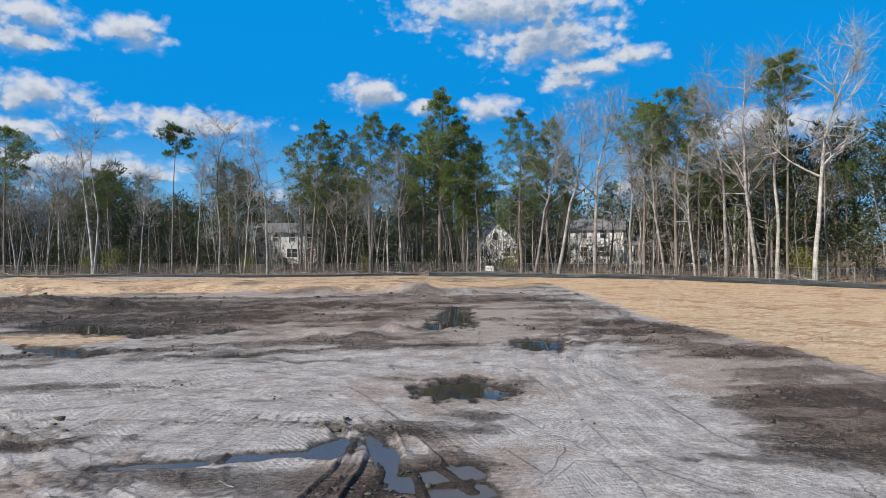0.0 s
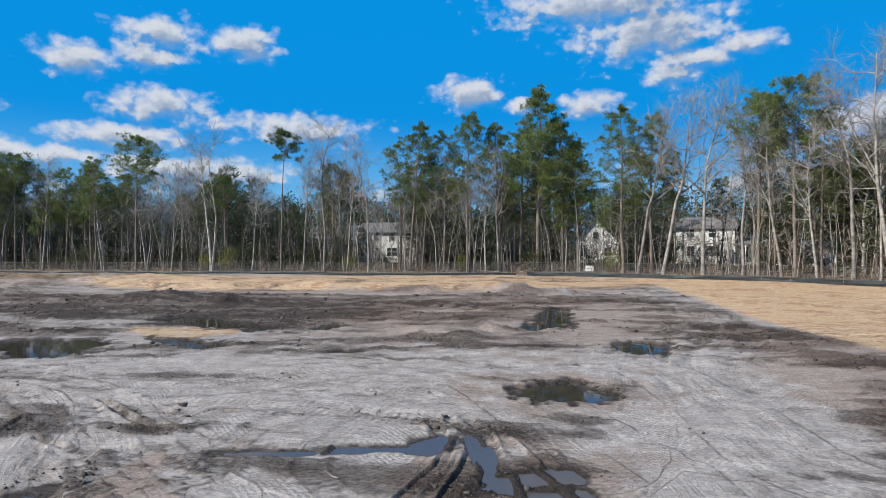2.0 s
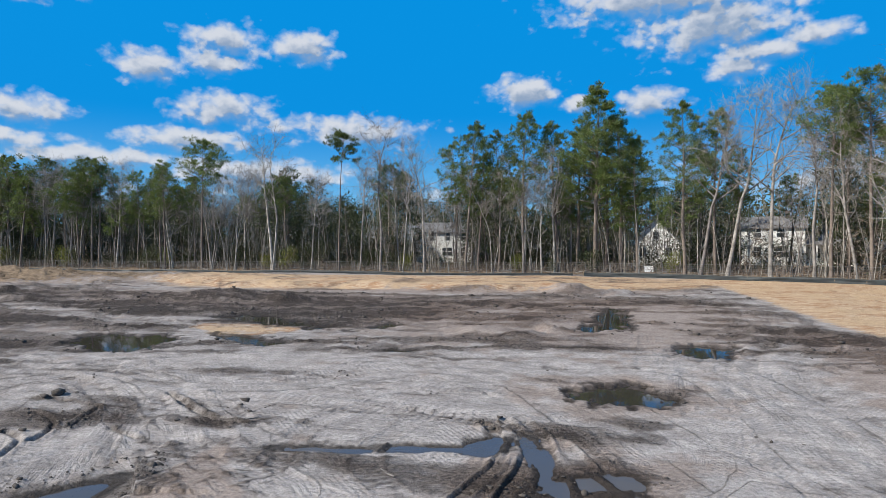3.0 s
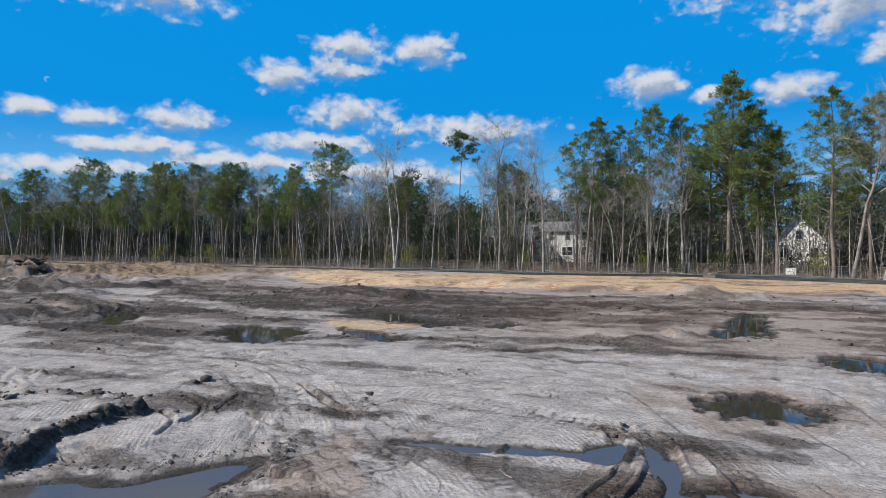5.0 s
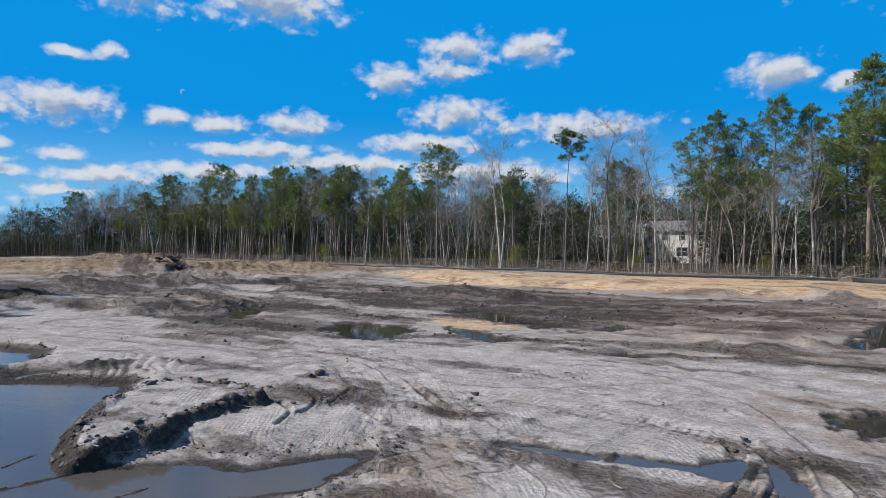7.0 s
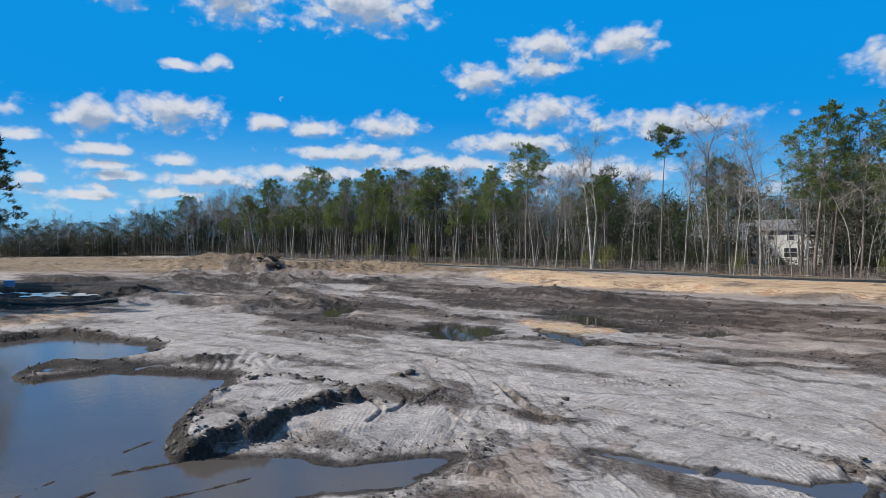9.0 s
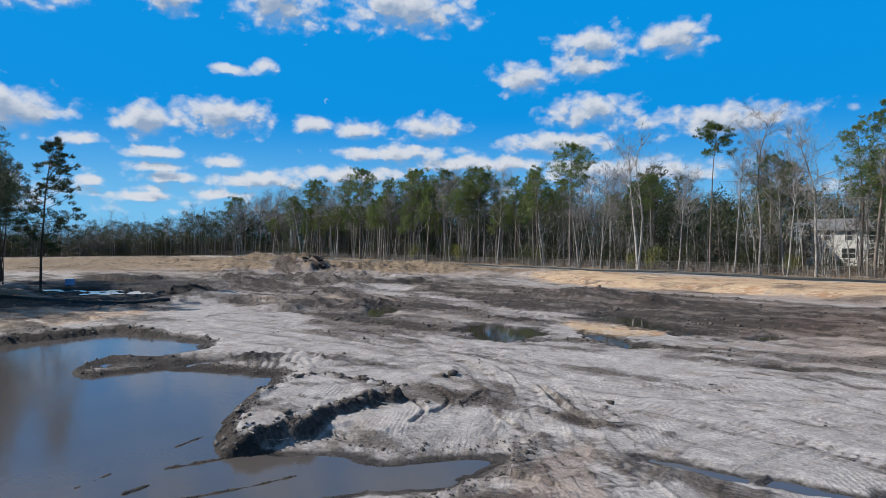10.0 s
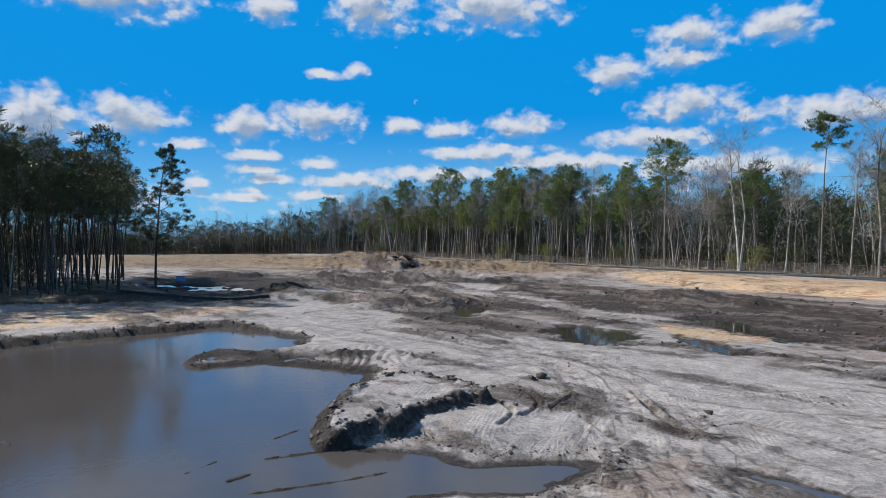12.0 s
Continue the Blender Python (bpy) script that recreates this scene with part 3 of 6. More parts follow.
# Red-brown clay showing through.
RUST = [(-6.5, 7.9, 0.8, 1.7, 10, 0.8), (-0.4, 9.8, 2.4, 1.8, 0, 0.7), (-2, 34, 11, 12, 0, 0.9), (9.5, 18, 3.0, 13, 4, 1.0), (-90, 46, 50, 22, 15, 0.7), (-30, 24, 12, 5, -20, 0.4), (0.5, 15.8, 2.2, 2.2, 0, 0.6), (-12, 51, 18, 4, 0, 1.0), (-22, 40, 24, 9, -6, 0.6), (4, 58, 8, 4, 0, 0.4)]
# Cut faces of earth that drop towards the pond: points, height, strength of the shade painted on as dark wet mud.
SCARPS = [([(-53.97, 16.86), (-47.9, 16.84), (-44.79, 18.23), (-46.18, 21.78)], 0.75, 1.0), ([(-76.73, 18.09), (-69.75, 19.75), (-68.69, 22.92), (-72.94, 27.27)], 0.45, 1.0), ([(-100.24, 53.72), (-67.98, 40.77), (-67.98, 45.88)], 0.7, 0.8), ([(-34.2, 17.03), (-32.02, 17.72), (-32.27, 20.55)], 0.35, 0.35), ([(-50.79, 36.31), (-46.64, 37.32), (-45.62, 43.03)], 0.4, 0.8)]
# Uprooted stumps on the spoil.
STUMPS = [(-73.5, 47.0), (-75.2, 47.8), (-71.6, 46.6), (-76.6, 46.9), (-74.4, 45.6)]
# Golden sand.
GOLD = [(-17, 62, 31, 12.5, 2, 1.0), (-14.5, 25.4, 3.0, 1.7, -20, 0.66), (-100, 55, 56, 26, 15, 0.45), (-36, 23.5, 6, 4, 30, 0.5), (-38, 5, 7, 8, 0, 0.6), (-140, 50, 70, 50, 0, 0.4)]
# Heaps of earth: middle, radius, height.
HEAPS = [(-34, 21.5, 2.6, 0.5), (-31.5, 24.0, 2.2, 0.45), (-36, 25.5, 3.0, 0.4), (-76, 48, 3.5, 0.5), (-70, 50, 3.0, 0.5), (-84, 50, 9, 0.3), (-66, 54, 8, 0.4), (-95, 44, 8, 0.3),
         (-42, 18, 4.5, 0.6), (-57, 27, 5.5, 0.8), (-44, 31, 3.0, 0.45), (-39, 36, 2.5, 0.4), (-1.5, 50.5, 2.4, 0.6), (1.5, 48, 2.0, 0.4), (-20, 38, 2.0, 0.5), (-26, 40, 4.0, 0.5),
         (-2.6, 24.5, 1.2, 0.25), (-1.6, 26.5, 1.0, 0.3), (-4.5, 25.6, 1.5, 0.25), (-110, 60, 10, 0.9)]


def zone_sum(x, y, rows, soft=0.5):
    total = np.zeros(x.shape)
    for cx, cy, rx, ry, turn, amount in rows:
        c, s = math.cos(radians(turn)), math.sin(radians(turn))
        u, v = ((x - cx) * c + (y - cy) * s) / rx, (-(x - cx) * s + (y - cy) * c) / ry
        total = np.maximum(total, amount * (1 - smooth_step(np.hypot(u, v), 1 - soft, 1 + soft)))
    return total


def ground_at(x, y):
    """Height of the ground and its kind: dark mud, golden sand, forest floor, wetness. Some shade is painted in as dark
    and wet.
    """
    x, y = np.asarray(x, float), np.asarray(y, float)
    r = np.hypot(x, y)
    warp_x, warp_y = x + 2.2 * fbm(x, y, 5.0, 3, 3.0), y + 2.2 * fbm(x, y, 5.0, 3, 8.0)
    dark = zone_sum(warp_x, warp_y, DARK)
    light = zone_sum(warp_x, warp_y, LIGHT)
    behind = y - fence_y(x)
    litter = np.maximum(smooth_step(behind, 0.2, 2.2), smooth_step(-x, 212, 222))
    stand = smooth_step(-x, 43, 47) * (1 - smooth_step(y, 9, 13)) * (1 - smooth_step(-x, 66, 74))
    litter = np.maximum(litter, stand)
    litter = np.maximum(litter, 0.9 * zone_sum(warp_x, warp_y, [(-96, 54, 52, 22, 12, 1.0), (-150, 45, 62, 48, 0, 1.0)])) * (1 - zone_sum(x, y, [(-110, 60, 6, 2.5, 0, 1.0), (-74, 47, 5, 2.5, 0, 1.0), (-56, 17, 16, 7, 0, 1.0), (-70, 21.5, 16, 5, -8, 1.0)]))
    tan = zone_sum(warp_x, warp_y, GOLD, 0.25)
    field = smooth_step(x - np.interp(warp_y, [0, 20, 22, 30, 60, 80], [12, 11.2, 11.0, 10.2, 10.2, 8]), -0.5, 1.5)
    tan = np.maximum(tan, field)
    streak = fbm(x * 0.22 + y * 0.06, y - 0.1 * x, 1.3, 4, 5.0) + 0.5 * fbm(x, y, 1.5, 4, 15.0)
    dark = np.clip(0.33 + 0.9 * dark - light + 1.05 * streak - 0.25 * tan, 0, 1) * (1 - 0.85 * field)
    scarp_shade = np.zeros(x.shape)
    # relief
    rough = np.clip(0.12 + 0.95 * dark - 0.3 * field, 0.08, 1.2) * np.interp(r, [9, 15, 26], [0.25, 0.32, 0.62])
    z = 0.16 * fbm(x, y, 9.0, 2, 1.0) + rough * (0.17 * fbm(x, y, 2.6, 3, 2.0) + 0.10 * fbm(x, y, 0.6, 4, 4.0))
    clods = np.maximum(fbm(x, y, 0.55, 3, 11.0) - 0.12, 0)
    z = z + np.interp(r, [9, 25], [0.08, 0.12]) * clods * smooth_step(dark + 0.5 * fbm(x, y, 3.0, 2, 6.0), 0.5, 0.9)
    ridges = np.maximum(0.30 - np.abs(fbm(x * 0.30 + y * 0.05, y - 0.15 * x, 1.1, 3, 21.0)) * 1.5, 0)
    z = z + 0.5 * ridges ** 1.3 * smooth_step(dark, 0.35, 0.8) * smooth_step(r, 14, 24)
    spoil = zone_sum(warp_x, warp_y, [(-92, 52, 44, 15, 12, 1.0), (-62, 40, 18, 9, 20, 0.7)])
    z = z + spoil * (0.55 + 1.3 * np.maximum(fbm(x, y, 7.0, 2, 51.0), -0.1) + 1.0 * fbm(x, y, 3.4, 4, 57.0) + 0.9 * ridges)
    for cx, cy, rad, h in HEAPS:
        d = np.hypot(x - cx, y - cy) / rad * (1 + 0.5 * fbm(x, y, rad * 0.8, 3, cx))
        z = z + h * (1 - smooth_step(d, 0.1, 1.1)) * (1 + 0.5 * fbm(x, y, 1.2, 3, cy))
    for pts, h, tone in SCARPS:
        px, py = [p[0] for p in pts], [p[1] for p in pts]
        m = (x > min(px) - 9) & (x < max(px) + 9) & (y > min(py) - 9) & (y < max(py) + 9)
        if not m.any():
            continue
        sx, sy = x[m] + 0.9 * fbm(x[m], y[m], 2.5, 4, 91.0), y[m] + 0.9 * fbm(x[m], y[m], 2.5, 4, 97.0)
        d, s, side = to_line(sx, sy, bend(pts))
        (ax, ay), (bx, by) = pts[0], pts[1]
        far_side = -np.sign(-ax * (by - ay) + ay * (bx - ax))
        off = d * side * far_side
        size = sum(math.hypot(q[0] - w[0], q[1] - w[1]) for q, w in zip(pts, pts[1:]))
        ends = smooth_step(s, 0.0, size * 0.2) * (1 - smooth_step(s, size * 0.8, size))
        z[m] = z[m] + h * ends * smooth_step(off, -0.3, 0.5) * (1 - smooth_step(off, 2.5, 7.5)) * (1 + 0.5 * fbm(x[m], y[m], 1.5, 3, 93.0))
        # shade of the face and its foot, put into the dark and wet tones
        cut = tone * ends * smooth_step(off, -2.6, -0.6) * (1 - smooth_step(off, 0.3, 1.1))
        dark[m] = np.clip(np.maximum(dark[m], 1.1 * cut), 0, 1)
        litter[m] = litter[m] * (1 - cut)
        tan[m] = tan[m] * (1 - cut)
        scarp_shade[m] = np.maximum(scarp_shade[m], 0.8 * cut)
    # the sand terrace before the fence
    front = np.interp(x, [-50, -30, -9, 2], [58, 52, 50, 52]) + 2.0 * fbm(x, y * 0.2, 4.0, 3, 2.5)
    terrace = smooth_step(y - front, -0.6, 0.8) * smooth_step(x, -50, -44) * (1 - smooth_step(x, -3.5, 0.5))
    z = z + terrace * np.interp(y - front, [0, 3, 24], [0.42, 0.5, 0.05]) * (1 + 0.4 * fbm(x, y, 3.0, 2, 9.0))
    wild = np.maximum(smooth_step(behind, 0.2, 2.2), stand)
    z = z * (1 - 0.6 * wild) + 0.15 * wild + 0.5 * smooth_step(behind, 3, 30)
    # ruts of tracks with lug prints
    for pts, gauge, width, depth, lug in WAYS:
        px, py = [p[0] for p in pts], [p[1] for p in pts]
        m = (x > min(px) - 3) & (x < max(px) + 3) & (y > min(py) - 3) & (y < max(py) + 3)
        if not m.any():
            continue
        d, s, side = to_line(x[m] + 0.12 * fbm(x[m], y[m], 1.5, 2, 2.2), y[m] + 0.12 * fbm(x[m], y[m], 1.5, 2, 7.2), bend(pts))
        off = np.abs(d - gauge / 2) if gauge else d
        keep = smooth_step(fbm(x[m], y[m], 3.5, 2, 5.5), -0.35, 0.05)
        inner = (1 - smooth_step(off, width * 0.38, width * 0.58)) * keep
        shoulder = np.exp(-((off - width * 0.66) / 0.065) ** 2) * keep
        lugs = (np.abs((s / lug) % 1 - 0.5) * 2 - 0.5)
        lugs = lugs * (1 - smooth_step(r[m], 12, 17))
        z[m] = z[m] - inner * depth * (0.45 if gauge else 1.0) + shoulder * depth * (0.15 if gauge else 0.6) + inner * lugs * min(depth * 0.2, 0.009)
        # narrow ruts have their inner shadow painted as darker mud
        dark[m] = np.clip(dark[m] + 0.16 * shoulder + inner * (0.22 * lugs + (0.05 if gauge else 0.22)), 0, 1)
    flow, best = np.zeros((x.size, 3)), np.zeros(x.size)
    for k, (pts, half, strength) in enumerate(SWEEPS):
        px, py = [p[0] for p in pts], [p[1] for p in pts]
        m = (x > min(px) - half) & (x < max(px) + half) & (y > min(py) - half) & (y < max(py) + half)
        if not m.any():
            continue
        d, s, side = to_line(x[m], y[m], bend(pts))
        lateral = d * side + 0.25 * fbm(x[m], y[m], 4.0, 2, 61.0)
        lines = fbm(lateral, s * 0.05, 0.7, 4, 71.0) + 0.6 * fbm(lateral, s * 0.12, 0.22, 2, 81.0)
        reach = 1 - smooth_step(d, half * 0.5, half)
        at = np.flatnonzero(m)
        top = reach > best[at]
        flow[at[top]] = np.stack([lateral[top] + 37.0 * k, s[top], reach[top]], -1)
        best[at[top]] = reach[top]
        dark[m] = np.clip(dark[m] + strength * 0.7 * reach * lines * (1 - 0.75 * field[m]), 0, 1)
        tan[m] = np.clip(tan[m] - 0.25 * reach * lines * field[m], 0, 1)
        z[m] = z[m] - 0.05 * reach * lines * np.interp(r[m], [11, 20], [0.4, 1.0])
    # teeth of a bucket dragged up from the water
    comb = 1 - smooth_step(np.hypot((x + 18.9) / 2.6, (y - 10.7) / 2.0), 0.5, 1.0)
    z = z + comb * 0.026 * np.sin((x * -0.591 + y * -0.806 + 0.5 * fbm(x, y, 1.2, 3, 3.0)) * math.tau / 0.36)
    # shadow lines beside the ridges, painted in as darker mud
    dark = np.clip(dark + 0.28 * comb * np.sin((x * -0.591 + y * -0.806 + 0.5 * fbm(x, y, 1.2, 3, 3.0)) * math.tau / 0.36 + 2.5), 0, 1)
    # pond, banks and puddles
    wobble = 0.35 * fbm(x, y, 1.1, 4, 12.0)
    pond = to_polygon(x, y, POND) + wobble
    shelf = to_polygon(x, y, SHELF) + 0.35 * fbm(x, y, 0.8, 4, 31.0)
    lift = np.interp(y, [5.0, 7.5], [0.15, 0.26]) * (1 - smooth_step(shelf, -0.06, 0.26))
    lift = lift * (1 + 0.35 * fbm(x, y, 0.9, 4, 36.0))
    dark = np.clip(dark + (shelf < 0) * (0.10 + 0.9 * fbm(x * 0.5 + y * 0.3, y - x * 0.3, 0.8, 4, 37.0)), 0, 1)
    ridge = np.maximum(shelf + 1.0, 0)
    spit, _, _ = to_line(x, y, [(-22.6, 5.9), (-22.0, 7.0), (-21.0, 8.6), (-19.6, 10.2)])
    lift = np.maximum(lift, 0.09 * (1 - smooth_step(spit + 0.7 * wobble, 0.1, 0.9)))
    far_bank, _, _ = to_line(x, y, [(-31.4, -25), (-31.4, 0.3), (-32.2, 3.3), (-32.4, 6.9), (-31.4, 10.4), (-25, 11.6)])
    lift = np.maximum(lift, 0.05 * (1 - smooth_step(far_bank + 0.3 * wobble, 0.3, 1.2)))
    # dark wet mud of the banks and shelf edge, with their shaded faces painted in
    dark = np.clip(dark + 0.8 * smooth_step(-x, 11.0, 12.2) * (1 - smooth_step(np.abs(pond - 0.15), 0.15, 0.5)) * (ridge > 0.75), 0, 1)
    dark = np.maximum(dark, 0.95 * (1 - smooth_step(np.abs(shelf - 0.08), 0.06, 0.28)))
    rim_clods = (1 - smooth_step(np.abs(shelf), 0.15, 0.5)) * smooth_step(-x, 10.4, 11.0)
    z = z + lift + rim_clods * (0.13 * fbm(x, y, 0.32, 3, 44.0) + 0.05 * fbm(x, y, 0.14, 2, 47.0))
    apron = smooth_step(x, -11.6, -10.9)
    steep = np.interp(x, [-29.5, -27.5], [1.0, 0.0])
    cliff = np.interp(pond, [-4, -0.6, 0, 0.12, 0.3, 3], [-0.7, -0.14, 0.0, 0.13, 0.28, 0.9])
    slope = np.interp(pond, [-4, -0.6, 0, 0.3, 1.0, 3], [-0.7, -0.14, 0.0, 0.10, 0.24, 0.7])
    near_shelf = 1 - smooth_step(np.abs(shelf), 0.6, 1.2)
    steep = np.maximum(steep, near_shelf)
    bank = (1 - apron) * (steep * cliff + (1 - steep) * slope) + apron * np.interp(pond, [-4, -0.6, 0, 0.5, 1.5, 3], [-0.5, -0.10, 0.0, 0.07, 0.20, 0.6])
    z = np.where(pond < 3, np.minimum(z, POND_LEVEL + bank + lift * smooth_step(pond, -3.0, -0.2) + 0.15 * clods), z)
    low_spit = smooth_step(spit, 0.6, 1.6)
    z = np.where((spit < 1.6) & (x < -19.8), np.minimum(z, POND_LEVEL + 0.045 + 0.16 * fbm(x, y, 0.7, 4, 14.0) + 0.3 * low_spit), z)
    for ax, ay, bx, by in ((-11.6, 2.8, -11.9, 3.4), (-10.8, 3.3, -10.9, 3.7), (-12.6, 4.8, -12.9, 5.5), (-15.6, 0.2, -15.2, 0.3), (-11.5, 4.2, -11.3, 5.2), (-10.1, 3.2, -9.7, 4.9), (-9.7, 4.9, -9.6, 5.7)):
        reef, _, _ = to_line(x, y, [(ax, ay), (bx, by)])
        z = np.maximum(z, POND_LEVEL + 0.03 - 0.9 * reef + 0.06 * fbm(x, y, 0.4, 3, 5.1))
    wet = np.maximum(1 - smooth_step(pond, 0.05, 0.5), scarp_shade)
    # black wet mud; the patches at x -48 and -73 paint shaded scarp faces
    wet = np.maximum(wet, 0.9 * zone_sum(warp_x, warp_y, [(-58, 18.5, 19, 7.0, -14, 0.95), (-48, 18.4, 8, 1.9, -10, 1.0), (-73, 23.4, 10, 2.6, -5, 1.0), (-64, 17, 12, 2.0, -12, 0.9), (-30, 22, 5, 2, -40, 0.5), (-24, 37, 16, 3, -8, 0.35)]))
    wet = np.maximum(wet, 0.75 * (1 - smooth_step(spit, 0.5, 1.4)))
    near, halo = np.full(x.shape, 9.0), np.full(x.shape, 0.6)
    for cx, cy, rx, ry, turn in PUDDLES:
        m = np.hypot(x - cx, y - cy) < max(rx, ry) * 1.6 + 2.0
        if not m.any():
            continue
        c, s = math.cos(radians(turn)), math.sin(radians(turn))
        dx, dy = x[m] - cx, y[m] - cy
        u, v = dx * c + dy * s, -dx * s + dy * c
        e = np.hypot(u / rx, v / ry)
        d = (e - 1) * min(rx, ry) + min(rx, ry, 1.0) * (0.85 * fbm(x[m], y[m], 0.9, 4, 3.3) + 0.6 * fbm(x[m], y[m], 0.3, 3, 6.3))
        closer = d < near[m]
        near[m] = np.where(closer, d, near[m])
        halo[m] = np.where(closer, min(0.7, 0.2 + 0.45 * min(rx, ry)), halo[m])
    shape = np.interp(near, [-0.6, 0], [-0.15, -0.02])
    rim = PUDDLE_LEVEL + np.interp(near, [0, 0.15, 1.0, 3.0], [-0.02, 0.012, 0.04, 0.06])
    roof = PUDDLE_LEVEL + np.interp(near, [0, 0.3, 1.2, 2.0], [0.0, 0.09, 0.30, 0.8])
    z = np.where(near < 0, PUDDLE_LEVEL + shape, np.where(near < 2.0, np.clip(z, rim, np.maximum(rim, roof)), z))
    for ax, ay, bx, by in ((-0.1, 8.4, -0.55, 10.9), (0.5, 9.2, 0.0, 10.2), (-1.6, 9.9, -1.55, 11.7), (-3.75, 10.3, -3.7, 11.0), (-0.1, 9.4, 0.45, 9.5)):
        reef, _, _ = to_line(x, y, [(ax, ay), (bx, by)])
        z = np.maximum(z, PUDDLE_LEVEL + 0.07 - 0.55 * reef - 0.06 * np.abs(fbm(x, y, 0.4, 3, 5.1)))
    wet = np.maximum(wet, 0.85 * (1 - smooth_step(near, 0.0, halo)))
    dark = np.maximum(dark, 0.6 * wet)
    far = smooth_step(r, 230, 330)
    return z * (1 - far), np.stack([dark, tan, litter, wet], -1), flow, zone_sum(warp_x, warp_y, RUST)


def height_at(x, y):
    return float(ground_at(np.array([float(x)]), np.array([float(y)]))[0][0])


def build_ground():
    """One sheet to the horizon; its net grows coarser with the distance from the middle of the lot."""
    bearing = np.concatenate([np.arange(-41, 95, 0.165), np.linspace(100, 314, 72)[1:-1]])
    rings = [0.03, 0.6, 1.5, 3.0, 5.0, 6.5, 7.6]
    while rings[-1] < 3200:
        q = rings[-1]
        rings.append(q + min(max(0.03, q * q / 2600.0), 1.0 if q < 125 else 9.0) if q < 190 else q * 1.12)
    rings = np.array(rings)
    a, q = np.meshgrid(np.radians(bearing), rings)
    x, y = (-np.sin(a) * q).ravel(), (np.cos(a) * q).ravel()
    z, kind, flow, rust = ground_at(x, y)
    na, nr = len(bearing), len(rings)
    i = np.arange(nr - 1)[:, None] * na + np.arange(na)[None, :]
    j = np.arange(nr - 1)[:, None] * na + (np.arange(na) + 1)[None, :] % na
    F = np.stack([i, j, j + na, i + na], -1).reshape(-1, 4)[:, ::-1]
    V = np.stack([x, y, z], -1)
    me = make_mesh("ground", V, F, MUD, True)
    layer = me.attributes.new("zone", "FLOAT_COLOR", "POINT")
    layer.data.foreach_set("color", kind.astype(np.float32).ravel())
    layer = me.attributes.new("flow", "FLOAT_VECTOR", "POINT")
    layer.data.foreach_set("vector", flow.astype(np.float32).ravel())
    layer = me.attributes.new("rust", "FLOAT", "POINT")
    layer.data.foreach_set("value", rust.astype(np.float32))
    ob = tagged(new("ground", me), "churned grey mud and golden sand of a cleared lot", "ground", kind="structure")
    return ob


build_ground()


def flat_water(name, pts, z, label, mat):
    bm = bmesh.new()
    bm.faces.new([bm.verts.new((px, py, z)) for px, py in pts])
    bmesh.ops.recalc_face_normals(bm, faces=bm.faces[:])
    me = bpy.data.meshes.new(name)
    bm.to_mesh(me)
    bm.free()
    me.materials.append(mat)
    if me.polygons[0].normal.z < 0:
        me.flip_normals()
    return tagged(new(name, me), label, "water", kind="structure")


def build_water():
    grown = [(-34, -26), (-34, 12), (-24, 13), (-18.5, 12), (-15, 11.3), (-13.5, 9.5), (-10, 9.5), (-7.2, 10.6), (-6.3, 9.5), (-7.3, 4), (-5, -6), (-8, -26)]
    flat_water("pond_water", grown, POND_LEVEL, "brown muddy water standing in a dug basin", WATER)
    flat_water("puddle_water", [(-5.9, 9.9), (-3.5, 10.2), (-1.3, 9.6), (-1.1, 8.4), (1.3, 8.4), (1.2, 10.6), (-0.3, 11.9), (-2.2, 12.0), (-5.9, 11.1)], PUDDLE_LEVEL, "blue-grey water standing in curved wheel ruts", WATER)
    for k0, (cx, cy, rx, ry, turn) in enumerate(PUDDLES):
        if 4 <= k0 <= 10:
            continue
        c, s = math.cos(radians(turn)), math.sin(radians(turn))
        g = 1.0 + 0.5 * min(rx, ry, 1.0) / np.array([rx, ry]) + 0.15
        ring = []
        for k in range(28):
            u, v = rx * g[0] * math.cos(k * math.tau / 28), ry * g[1] * math.sin(k * math.tau / 28)
            ring.append((cx + u * c - v * s, cy + u * s + v * c))
        flat_water("puddle_water", ring, PUDDLE_LEVEL - 0.004 * (k0 % 7), "shallow dark puddle in the rutted mud", PUDDLE)


build_water()


